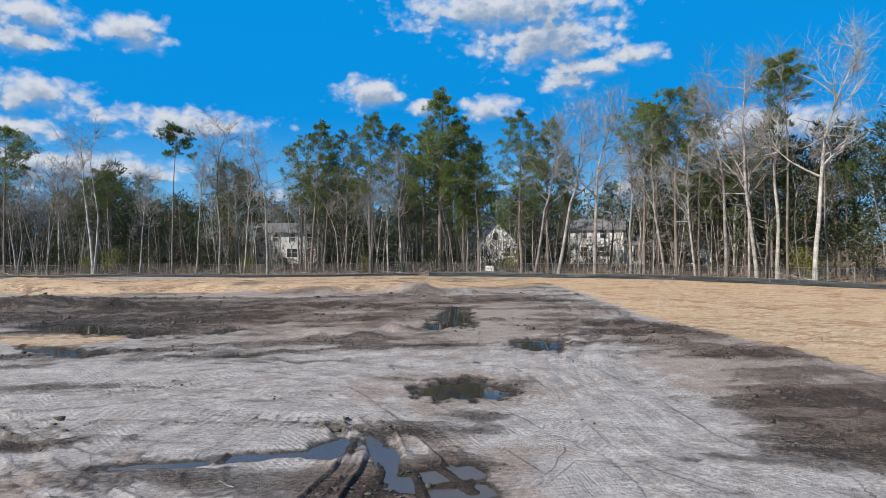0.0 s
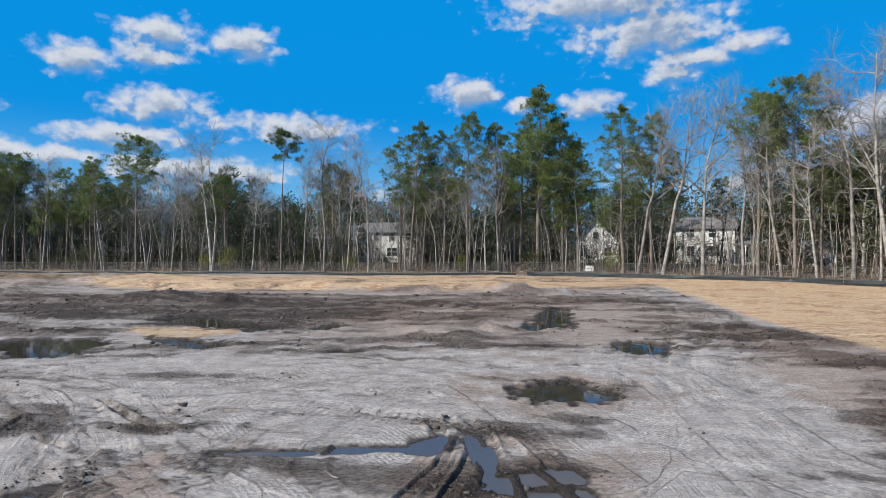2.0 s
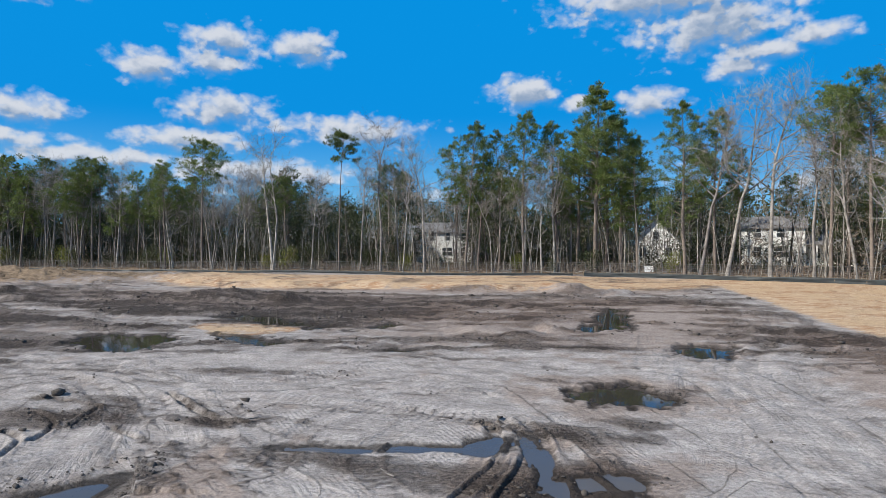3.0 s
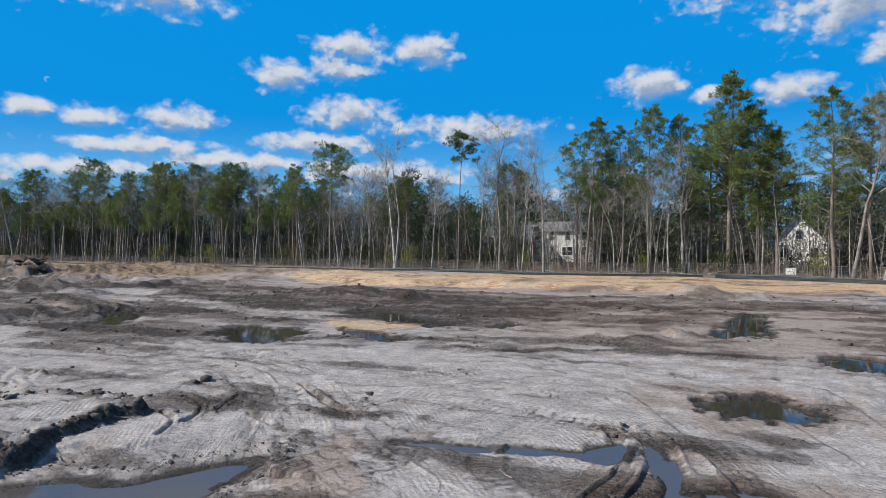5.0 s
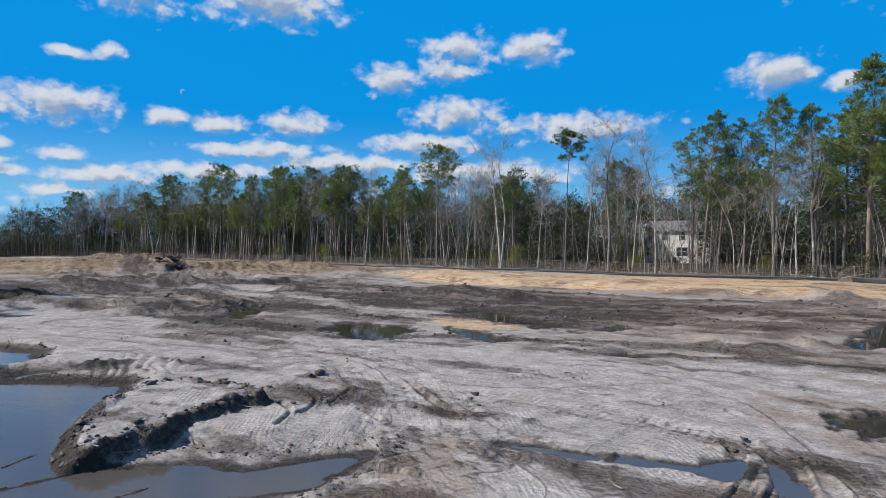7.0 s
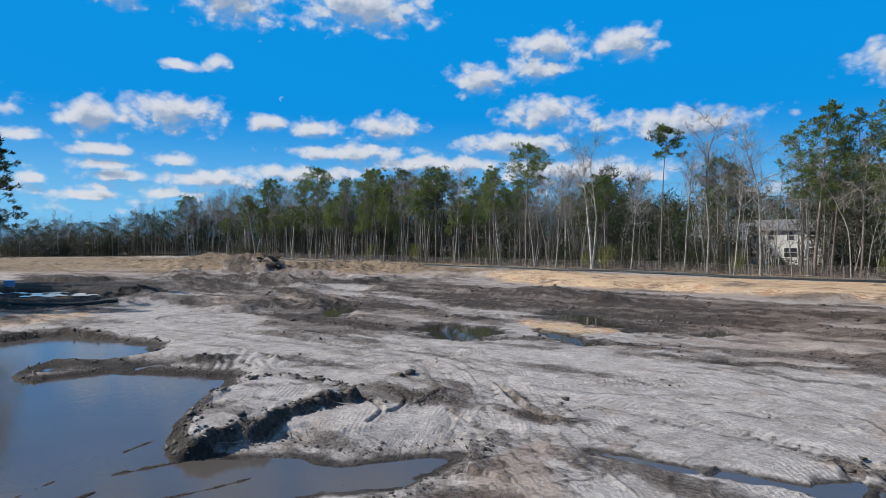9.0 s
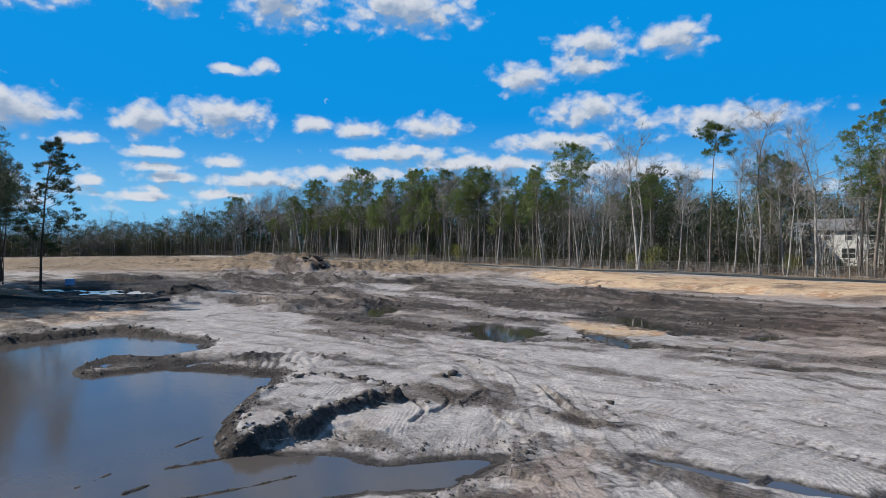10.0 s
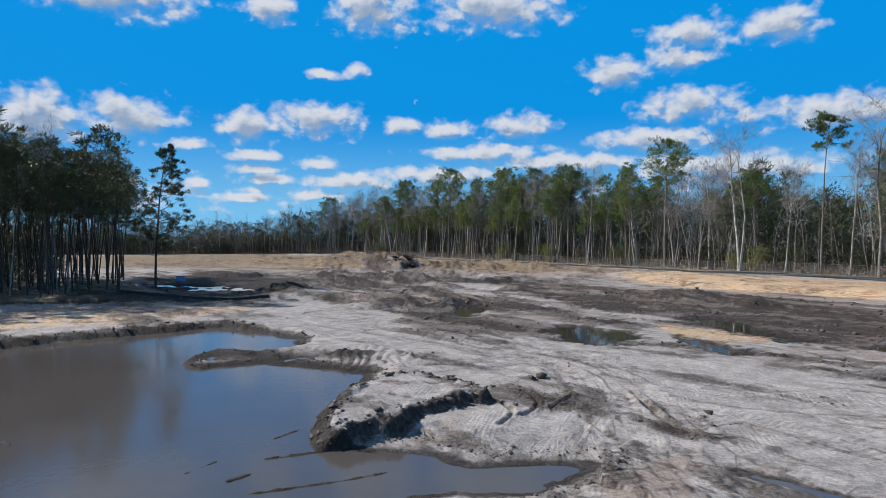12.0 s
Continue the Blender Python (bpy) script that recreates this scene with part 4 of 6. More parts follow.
# ---- trees ----
class Net:
    """Gathers tubes and blades as triangles."""

    def __init__(self):
        self.V, self.F, self.n = [], [], 0

    def add(self, V, F):
        self.V.append(np.asarray(V, float))
        self.F.append(np.asarray(F, int) + self.n)
        self.n += len(V)

    def tube(self, P, R, sides):
        P = np.asarray(P, float)
        d = np.gradient(P, axis=0)
        d /= np.linalg.norm(d, axis=1)[:, None] + 1e-9
        ref = np.where(np.abs(d[:, 2:3]) > 0.9, [[1.0, 0, 0]], [[0, 0, 1.0]])
        u = np.cross(d, ref)
        u /= np.linalg.norm(u, axis=1)[:, None] + 1e-9
        w = np.cross(d, u)
        a = np.arange(sides) * math.tau / sides
        ring = P[:, None, :] + np.asarray(R)[:, None, None] * (np.cos(a)[None, :, None] * u[:, None, :] + np.sin(a)[None, :, None] * w[:, None, :])
        k = len(P)
        i = np.arange(k - 1)[:, None] * sides + np.arange(sides)[None, :]
        j = np.arange(k - 1)[:, None] * sides + (np.arange(sides) + 1)[None, :] % sides
        F = np.concatenate([np.stack([i, j, j + sides], -1).reshape(-1, 3), np.stack([i, j + sides, i + sides], -1).reshape(-1, 3)])
        self.add(ring.reshape(-1, 3), F)

    def blades(self, base, tip, width, rng):
        """Thin three-cornered blades from base to tip."""
        base, tip = np.asarray(base, float), np.asarray(tip, float)
        d = tip - base
        side = np.cross(d, rng.normal(size=d.shape))
        side *= (np.asarray(width) / (np.linalg.norm(side, axis=1) + 1e-9))[:, None] if np.ndim(width) else width / (np.linalg.norm(side, axis=1)[:, None] + 1e-9)
        n = len(base)
        self.add(np.concatenate([base - side, base + side, tip]), np.stack([np.arange(n), np.arange(n) + n, np.arange(n) + 2 * n], -1))

    def arrays(self):
        return np.concatenate(self.V), np.concatenate(self.F)

    def mesh(self, name, mat, smooth=False):
        return make_mesh(name, *self.arrays(), mat, smooth)


def unit(v):
    return v / (np.linalg.norm(v) + 1e-9)


def limb(wood, twigs, p, d, size, r, level, rng, twig=1.0):
    """A crooked limb that forks; the last ones carry blades for twigs."""
    k = (4, 3, 2)[level]
    pts, rad, dirs = [p], [r], [d]
    for i in range(k):
        d = unit(d + rng.normal(0, 0.21, 3) + np.array([0, 0, 0.07]))
        p = p + d * size / k
        pts.append(p)
        rad.append(r * (1 - 0.8 * (i + 1) / k))
        dirs.append(d)
    if level < 2:
        wood.tube(pts, rad, 4 - level)
    else:
        twigs.blades([pts[0], pts[1]], [pts[1] + (pts[1] - pts[0]) * 0.2, pts[2]], 0.02, rng)
    count = (4, 3, 0)[level] if level < 3 else 0
    for _ in range(count):
        i = rng.randint(1, k + 1)
        out = unit(dirs[i] * 0.75 + rng.normal(0, 0.60, 3) + np.array([0, 0, 0.06]))
        limb(wood, twigs, pts[i], out, size * rng.uniform(0.4, 0.62), rad[i] * 0.72 + 0.018, level + 1, rng, twig)
    n = int((3, 5, 6)[level] * twig)
    at = rng.uniform(0.15, 1, n) * k
    i0 = np.minimum(at.astype(int), k - 1)
    pts, dirs = np.array(pts), np.array(dirs)
    base = pts[i0] + (pts[i0 + 1] - pts[i0]) * (at - i0)[:, None]
    way = dirs[i0 + 1] * 0.7 + rng.normal(0, 0.5, (n, 3)) + [0, 0, 0.15]
    tip = base + way * rng.uniform(0.4, 1.3, (n, 1))
    twigs.blades(base, tip, 0.013, rng)
    twigs.blades(base * 0.4 + tip * 0.6, base * 0.4 + tip * 0.6 + (way + rng.normal(0, 0.6, (n, 3))) * rng.uniform(0.3, 0.8, (n, 1)), 0.009, rng)


def bare_tree(seed, tall, first=0.45, spread=0.7, limbs=11, r=0.17, lean=0.0, fork=False, twig=1.0):
    """Leafless tree: wood and twigs as two nets."""
    rng = np.random.RandomState(seed)
    wood, twigs = Net(), Net()
    stems = [(np.array([0.0, 0, -0.3]), unit(np.array([lean, 0, 1])), tall, r)]
    if fork:
        stems = [(np.array([-0.05, 0, -0.3]), unit(np.array([-0.10 + lean, 0.02, 1])), tall, r), (np.array([0.12, 0, -0.3]), unit(np.array([0.16 + lean, -0.03, 1])), tall * 0.93, r * 0.8)]
    for p, d, h, rr in stems:
        pts, rad, k = [p], [rr * 1.35], 11
        for i in range(k):
            d = unit(d + rng.normal(0, 0.035 if i < 5 else 0.09, 3) + np.array([0, 0, 0.02]))
            p = p + d * h / k
            pts.append(p)
            rad.append(rr * (1 - 0.86 * ((i + 1) / k) ** 1.2))
        wood.tube(pts, rad, 7)
        for j in range(limbs):
            f = first + (1 - first) * (j + rng.uniform(0, 1)) / limbs
            i = min(int(f * k), k - 1)
            at = pts[i] + (pts[i + 1] - pts[i]) * (f * k - i)
            a = rng.uniform(0, math.tau)
            out = unit(np.array([math.cos(a) * spread, math.sin(a) * spread, rng.uniform(0.35, 0.95)]))
            limb(wood, twigs, at, out, h * rng.uniform(0.20, 0.38) * (1.25 - 0.75 * f), max(rad[i] * 0.72, 0.045), 0, rng, twig)
    return wood, twigs


def sapling(seed, tall, r=0.045):
    rng = np.random.RandomState(seed)
    wood, twigs = Net(), Net()
    p, d, k = np.array([0.0, 0, -0.2]), unit(np.array([rng.normal(0, 0.06), rng.normal(0, 0.06), 1])), 7
    pts, rad = [p], [r]
    for i in range(k):
        d = unit(d + rng.normal(0, 0.06, 3))
        p = p + d * tall / k
        pts.append(p)
        rad.append(r * (1 - 0.85 * (i + 1) / k))
    wood.tube(pts, rad, 4)
    for j in range(9):
        i = rng.randint(2, k + 1)
        out = unit(np.array([rng.normal(), rng.normal(), 1.1]))
        limb(wood, twigs, pts[i], out, tall * rng.uniform(0.1, 0.22), 0.016, 2, rng, 0.7)
    return wood, twigs


def pine(seed, tall, crown=0.5, reach=2.6, count=46, r=0.19, top_heavy=0.0, tufts=8, lean=0.0, fine=True, needle=1.0, dead_limbs=9):
    """Loblolly pine: long bare stem, tiers of limbs with tufts of needles."""
    rng = np.random.RandomState(seed)
    wood, green = Net(), Net()
    pts, rad, k = [np.array([0.0, 0, -0.3])], [r * 1.3], 12
    d = unit(np.array([lean, 0, 1]))
    for i in range(k):
        d = unit(d + rng.normal(0, 0.025, 3) + np.array([-lean * 0.06, 0, 0]))
        pts.append(pts[-1] + d * tall / k)
        rad.append(r * (1 - 0.9 * ((i + 1) / k) ** 1.4))
    wood.tube(pts, rad, 7)
    pts = np.array(pts)
    for j in range(count + dead_limbs):
        dead = j >= count
        f = rng.uniform(max(crown - 0.3, 0.12), crown) if dead else crown + (0.985 - crown) * (j + rng.uniform(0, 1)) / count
        i = min(int(f * k), k - 1)
        at = pts[i] + (pts[i + 1] - pts[i]) * (f * k - i)
        g = (f - crown) / (1 - crown)
        length = reach * ((1 - g) ** 0.6 * (0.5 + 0.5 * min(1, g * 4 + 0.2)) + 0.10 + top_heavy * math.sin(math.pi * max(g, 0) ** 0.8)) * rng.uniform(0.6, 1.15)
        a = rng.uniform(0, math.tau)
        if dead:
            length = reach * rng.uniform(0.2, 0.5)
        rise = rng.uniform(-0.15, 0.35) + 0.5 * max(g, 0)
        out = unit(np.array([math.cos(a), math.sin(a), rise]))
        line = [at]
        for s in range(4):
            out = unit(out + rng.normal(0, 0.12, 3) + np.array([0, 0, 0.07]))
            line.append(line[-1] + out * length / 4)
        if fine:
            wood.tube(line[::2], [max(0.014, 0.035 * length / 2.5) * q for q in (1.0, 0.7, 0.25)], 3)
        else:
            wood.blades([line[0]], [line[-1]], 0.05, rng)
        if dead:
            continue
        line = np.array(line)
        n = 3 + int(2.6 * length / reach + rng.uniform(0, 1))
        for q in np.linspace(rng.uniform(0.45, 0.6), 1.0, n):
            i = min(int(q * 4), 3)
            c = line[i] + (line[i + 1] - line[i]) * (q * 4 - i) + rng.normal(0, 0.13, 3) * min(length, 2.5)
            m = int(tufts * rng.uniform(2.2, 3.6))
            size = (0.26 + 0.085 * length) * needle * rng.uniform(0.7, 1.3)
            way = rng.normal(0, 1, (m, 3))
            way /= np.linalg.norm(way, axis=1)[:, None]
            base = c + way * rng.uniform(0.2, 1.0, (m, 1)) * size * [1.0, 1.0, 0.75]
            green.blades(base, base + (way * [1, 1, 0.7] + out * 0.4 + [0, 0, 0.3]) * rng.uniform(0.17, 0.36, (m, 1)) * needle, rng.uniform(0.036, 0.064, m) * needle, rng)
    return wood, green


def bush(seed, wide, tall, leaves=620, leaf=0.10):
    """Evergreen shrub or small broadleaf: stems and many leaves in uneven clumps."""
    rng = np.random.RandomState(seed)
    wood, green = Net(), Net()
    for s in range(9):
        a = rng.uniform(0, math.tau)
        tip = np.array([math.cos(a) * wide * rng.uniform(0.2, 0.9), math.sin(a) * wide * rng.uniform(0.2, 0.9), tall * rng.uniform(0.5, 1.0)])
        mid = tip * 0.5 + rng.normal(0, 0.12, 3) * wide
        wood.tube([np.array([0, 0, -0.1]), mid * [0.7, 0.7, 1], tip], [0.035, 0.022, 0.008], 3)
        for c in (tip, mid, tip * 0.75 + rng.normal(0, 0.2, 3) * wide, tip * 0.85 + rng.normal(0, 0.25, 3) * wide):
            m = leaves // 36
            base = c + rng.normal(0, 0.22, (m, 3)) * [wide, wide, tall * 0.5]
            base[:, 2] = np.clip(base[:, 2], 0.05, tall * 1.1)
            green.blades(base, base + rng.normal(0, leaf, (m, 3)) * 1.3, leaf * 0.45, rng)
    return wood, green


def plant(name, nets, mats, crown_name, place, label, category, group, turn, size):
    """A new tree of its own with its parts."""
    ob = thing(name, place, label, category, group, turn, size)
    part("trunk", nets[0].mesh("trunk", mats[0], True), mats[0], ob)
    part(crown_name, nets[1].mesh(crown_name, mats[1]), mats[1], ob)
    return ob


class Kind:
    """Variants of one sort of plant, each built once at its first place and then copied."""

    def __init__(self, name, crown_name, mats, makers, labels, category, group):
        self.name, self.crown_name, self.mats, self.makers, self.labels = name, crown_name, mats, makers, labels
        self.category, self.group, self.first = category, group, {}

    def put(self, v, x, y, size, turn, wide=1.0):
        v %= len(self.makers)
        z = height_at(x, y) - 0.05
        if v not in self.first:
            self.first[v] = plant(self.name, self.makers[v](), self.mats, self.crown_name, (x, y, z), self.labels[v % len(self.labels)], self.category, self.group, turn, size)
            self.first[v].scale = (size * wide, size * wide, size)
            return self.first[v]
        ob = copy_thing(self.first[v], pose(x, y, z, 0, 0, turn))
        ob.scale = (size * wide, size * wide, size)
        return ob


# ---- the belt of trees along the fence ----
PINE = Kind("pine_tree", "crown", (BARK_PINE, NEEDLES), [
    lambda: pine(1, 20, 0.36, 4.4, 84, 0.25, 0.1, 18, 0.0, True, 0.85),
    lambda: pine(2, 20, 0.48, 3.3, 50, 0.20, 0.15, 13, 0.0, True, 0.9),
    lambda: pine(3, 20, 0.64, 3.2, 56, 0.20, 0.5, 12, 0.0, True, 0.9),
    lambda: pine(4, 20, 0.80, 2.1, 30, 0.13, 0.4, 18, 0.0, True, 0.75),
    lambda: pine(5, 20, 0.52, 3.2, 42, 0.16, 0.2, 12, 0.08, True, 0.9),
    lambda: pine(6, 20, 0.32, 4.0, 72, 0.22, 0.1, 16, 0.0, True, 0.85)],
    ["tall green loblolly pine with a full crown", "tall slender pine with a ragged green crown", "tall pine with a rounded tuft of crown",
     "thin pine with a small flat crown", "slightly leaning pine with a loose crown", "broad bushy green pine beside the fence"], "tree", "trees along the fence")
BARE = Kind("bare_tree", "crown", (BARK_PALE, TWIGS), [
    lambda: bare_tree(11, 20, 0.50, 0.85, 8, 0.25, 0.0, True),
    lambda: bare_tree(12, 20, 0.55, 0.55, 11, 0.20),
    lambda: bare_tree(13, 20, 0.42, 0.85, 13, 0.22),
    lambda: bare_tree(14, 20, 0.60, 0.50, 10, 0.18, 0.06),
    lambda: bare_tree(15, 20, 0.38, 0.70, 12, 0.20, -0.10),
    lambda: bare_tree(16, 20, 0.48, 0.75, 12, 0.24, 0.16),
    lambda: bare_tree(17, 20, 0.52, 0.60, 7, 0.12, 0.0, True)],
    ["leafless tree with a forked pale trunk", "slender leafless tree with upright limbs", "leafless tree with a wide twiggy crown", "thin leafless tree with a high crown",
     "leaning leafless tree with grey bark", "leafless tree with a leaning pale trunk", "leafless tree with twin thin stems"], "tree", "trees along the fence")
SAPLING = Kind("sapling", "crown", (BARK_PALE, TWIGS), [lambda s=s: sapling(30 + s, 8.0 + s % 3, 0.04 + 0.012 * (s % 3)) for s in range(6)],
               ["thin leafless sapling in the undergrowth"], "tree", "saplings along the fence")
SHRUB = Kind("evergreen_shrub", "foliage", (BARK_PINE, LEAVES), [lambda s=s: bush(50 + s, 1.3 + 0.25 * s, 2.6 + 0.7 * s) for s in range(4)],
             ["dark evergreen shrub under the trees"], "shrub", "undergrowth along the fence")
YELLOW = Kind("yellow_shrub", "foliage", (BARK_PINE, LEAVES_YELLOW), [lambda: bush(61, 1.6, 3.2, 900, 0.10), lambda: bush(62, 1.0, 1.8, 500, 0.09)],
              ["yellow-green leafy shrub by the fence"], "shrub", "undergrowth along the fence")
EVERGREEN = Kind("evergreen_tree", "foliage", (BARK_PINE, NEEDLES_SHADED), [lambda s=s: pine(70 + s, 14, 0.20, 3.4, 36, 0.16, 0.25, 4, 0.0, False, 1.4) for s in range(4)],
                 ["dark dense evergreen tree deep in the belt"], "tree", "dark evergreens in the belt")

# x, y, height, variant
PINES_A = [(-59.9, 86.8, 20.4, 2), (-34.5, 81.5, 19.7, 3), (-16.4, 81.4, 19.9, 1), (-12.2, 83.0, 18.8, 4), (-8.6, 80.5, 21.3, 1), (-4.3, 82.4, 20.1, 1), (0.4, 80.0, 23.2, 0),
           (3.4, 80.0, 19.6, 5), (5.3, 78.8, 16.6, 0), (1.8, 84.0, 20.0, 5), (-2.0, 85.0, 19.0, 0), (10.3, 76.0, 19.9, 5), (13.5, 75.8, 19.4, 1), (23.4, 70.2, 19.4, 2), (25.8, 67.2, 20.2, 2),
           (28.1, 66.4, 16.6, 4), (31.8, 56.2, 20.8, 3)]
PINES_B = [(-129.0, 94.9, 22.9, 2), (-151.3, 96.7, 21.8, 2), (-104.3, 92.9, 20.5, 2), (-84.1, 90.8, 19.0, 2), (-74.4, 90.0, 16.4, 4), (-115.9, 93.8, 19.4, 4),
           (-157.0, 98.0, 21.5, 1), (-98.5, 95, 20.0, 2), (-208.1, 99.1, 20.2, 2), (-73.2, 93.7, 16.0, 4), (-110, 96, 20.2, 2), (-90, 95, 18.5, 4), (-140, 99, 21, 2), (-18.9, 86, 18, 4), (33.5, 62, 17, 4), (30, 72, 16, 1), (17, 80, 15, 4)]
BARES_A = [(-45.2, 82.4, 18.8, 0), (-28.2, 81.2, 19.4, 1), (-31.3, 81.2, 14.5, 3), (-21.9, 80.6, 17.0, 2), (-66.6, 88.2, 14.0, 4), (-52.5, 84.5, 14.6, 2), (-8.6, 78.9, 13.9, 6),
           (-6.2, 79.2, 13.7, 6), (14.2, 73.1, 19.2, 5), (18.1, 71.2, 20.4, 2), (22.0, 70.6, 17.6, 1), (24.6, 67.0, 15.9, 4), (27.0, 64.8, 14.2, 4), (28.5, 61.2, 18.6, 2),
           (30.1, 58.2, 20.0, 4), (31.5, 57.3, 20.0, 1), (32.9, 53.9, 20.8, 2), (11.6, 74.0, 17.4, 5), (-24.9, 80.5, 13.5, 3), (-12.5, 79.5, 12.5, 6)]
BARES_B = [(-190.1, 99.2, 20.7, 2), (-168.1, 97.8, 21.0, 1), (-141.0, 95.9, 20.8, 2), (-95.0, 91.9, 16.9, 1), (-78.7, 90.3, 17.0, 2), (-66.0, 88.0, 14.4, 4), (-52.0, 86.2, 15.0, 2),
           (-202.3, 98.0, 17.0, 2), (-180.3, 98.6, 19.7, 2), (-143.9, 96.2, 18.4, 1), (-94.9, 93.1, 18.4, 2), (-120, 94, 19, 2), (-58, 86.5, 13.0, 0), (-39, 82.0, 12.5, 3), (-87, 91, 14, 6), (-112, 92.5, 15, 6)]


def open_view(x, y):
    """Sight lines to the houses, kept clear of dense undergrowth."""
    b = math.degrees(math.atan2(-x, y))
    return any(lo < b < hi for lo, hi in ((11.0, 16.5), (-8.0, -3.0), (-19.0, -11.6), (-23.5, -20.0)))


def build_belt():
    rng = np.random.RandomState(5)
    for x, y, h, v in PINES_A + PINES_B:
        PINE.put(v, x, y, h / 20.0, rng.uniform(0, 360))
    for x, y, h, v in BARES_A + BARES_B:
        BARE.put(v, x, y, h / 20.0, rng.uniform(-25, 25) if v in (0, 4, 5) else rng.uniform(0, 360))
    for k in range(165):
        x = rng.uniform(-212, 36) if k % 4 else rng.uniform(-212, -110)
        y = fence_y(x) + rng.uniform(2.5, 22)
        if rng.uniform() < 0.75:
            BARE.put(rng.randint(7), x, y, rng.uniform(0.45, 0.80) if x > -62 else rng.uniform(0.62, 0.95), rng.uniform(0, 360), rng.uniform(0.75, 1.0))
        elif not open_view(x, y):
            PINE.put(rng.randint(1, 5), x, y, rng.uniform(0.55, 0.80), rng.uniform(0, 360))
    for k in range(34):
        x = -64.0 - 3.1 * k + rng.uniform(-1.5, 1.5)
        PINE.put((2, 4, 1)[k % 3], x, fence_y(x) + rng.uniform(3, 9), rng.uniform(0.62, 0.92), rng.uniform(0, 360), 1.1)
    for k in range(9):
        x = rng.uniform(22, 46)
        PINE.put((2, 4)[k % 2], x, fence_y(x) + rng.uniform(9, 20), rng.uniform(0.5, 0.66), rng.uniform(0, 360), 1.15)
    for k in range(70):
        x = (rng.uniform(-26, -14), rng.uniform(3, 10), rng.uniform(16, 29))[k % 3]
        SAPLING.put(rng.randint(6), x, fence_y(x) + rng.uniform(2, 20), rng.uniform(0.7, 1.3), rng.uniform(0, 360))
    for k in range(260):
        x = rng.uniform(-160, 36) if k % 2 else rng.uniform(-70, 34)
        SAPLING.put(rng.randint(6), x, fence_y(x) + rng.uniform(1.6, 12), rng.uniform(0.55, 1.25), rng.uniform(0, 360))
    for k in range(150):
        x = rng.uniform(-212, 42) if k < 120 else rng.uniform(24, 50)
        y = fence_y(x) + rng.uniform(9, 36)
        if not open_view(x, y):
            EVERGREEN.put(rng.randint(4), x, y, rng.uniform(0.65, 1.15), rng.uniform(0, 360))
    for k in range(300):
        x = rng.uniform(-212, 42)
        y = fence_y(x) + rng.uniform(3, 22)
        if k % 4 == 0 or not open_view(x, y):
            SHRUB.put(rng.randint(4), x, y, rng.uniform(0.5, 1.2), rng.uniform(0, 360))
    for x, y, s in ((-42.5, 82.0, 1.0), (-47.5, 84.5, 0.7), (9.0, 76.5, 0.8), (-69, 90, 1.0), (-90, 91, 1.1), (-25, 82.5, 0.7), (33, 56, 0.9), (-104, 91.5, 1.1), (-9.5, 82, 0.7)):
        YELLOW.put(0, x, y, s, rng.uniform(0, 360))


build_belt()


def joined(name, rows, label, category, mats):
    """Far plants that nobody could count, joined into two meshes of one thing."""
    ob = thing(name, (0, 0, 0), label, category)
    ob["kind"] = "stuff"
    V, F, count = ([], []), ([], []), [0, 0]
    for nets, x, y, size, turn in rows:
        c, s = math.cos(turn), math.sin(turn)
        z = height_at(x, y)
        for i, (v, f) in enumerate(nets):
            w = np.stack([(v[:, 0] * c - v[:, 1] * s) * size + x, (v[:, 0] * s + v[:, 1] * c) * size + y, v[:, 2] * size + z], -1)
            V[i].append(w)
            F[i].append(f + count[i])
            count[i] += len(v)
    for i, n in enumerate(("trunks", "crowns")):
        tagged(part(n, make_mesh(n, np.concatenate(V[i]), np.concatenate(F[i]), mats[i]), mats[i], ob), kind="stuff")
    return ob


def build_far_woods():
    rng = np.random.RandomState(9)
    green = [tuple(q.arrays() for q in pine(80 + s, 15, 0.34, 3.6, 30, 0.16, 0.9, 4, 0.0, False, 1.55)) for s in range(4)]
    grey = [tuple(q.arrays() for q in bare_tree(90 + s, 17, 0.35, 0.75, 6, 0.15, twig=0.6)) for s in range(4)]
    rows_green, rows_grey = [], []
    for k in range(400):
        if k < 200:
            x, y = rng.uniform(-248, -216), rng.uniform(-8, 100)
        elif k < 260:
            x, y = (rng.uniform(-230, -204), rng.uniform(84, 108)) if k % 2 else (rng.uniform(-222, -150), rng.uniform(101, 122))
        else:
            x, y = rng.uniform(-150, 80), rng.uniform(122, 160)
        size = rng.uniform(0.45, 0.8) if k < 200 else rng.uniform(0.7, 1.0)
        turn = rng.uniform(0, math.tau)
        if rng.uniform() < (0.35 if k < 260 else 0.75):
            rows_green.append((green[rng.randint(4)], x, y, size, turn))
        else:
            rows_grey.append((grey[rng.randint(4)], x, y, size, turn))
    joined("far_evergreen_woods", rows_green, "distant dark evergreen woods behind the cleared lot", "woods", (BARK_PINE, NEEDLES_SHADED))
    joined("far_bare_woods", rows_grey, "distant grey leafless woods behind the cleared lot", "woods", (BARK_PALE, TWIGS))


build_far_woods()


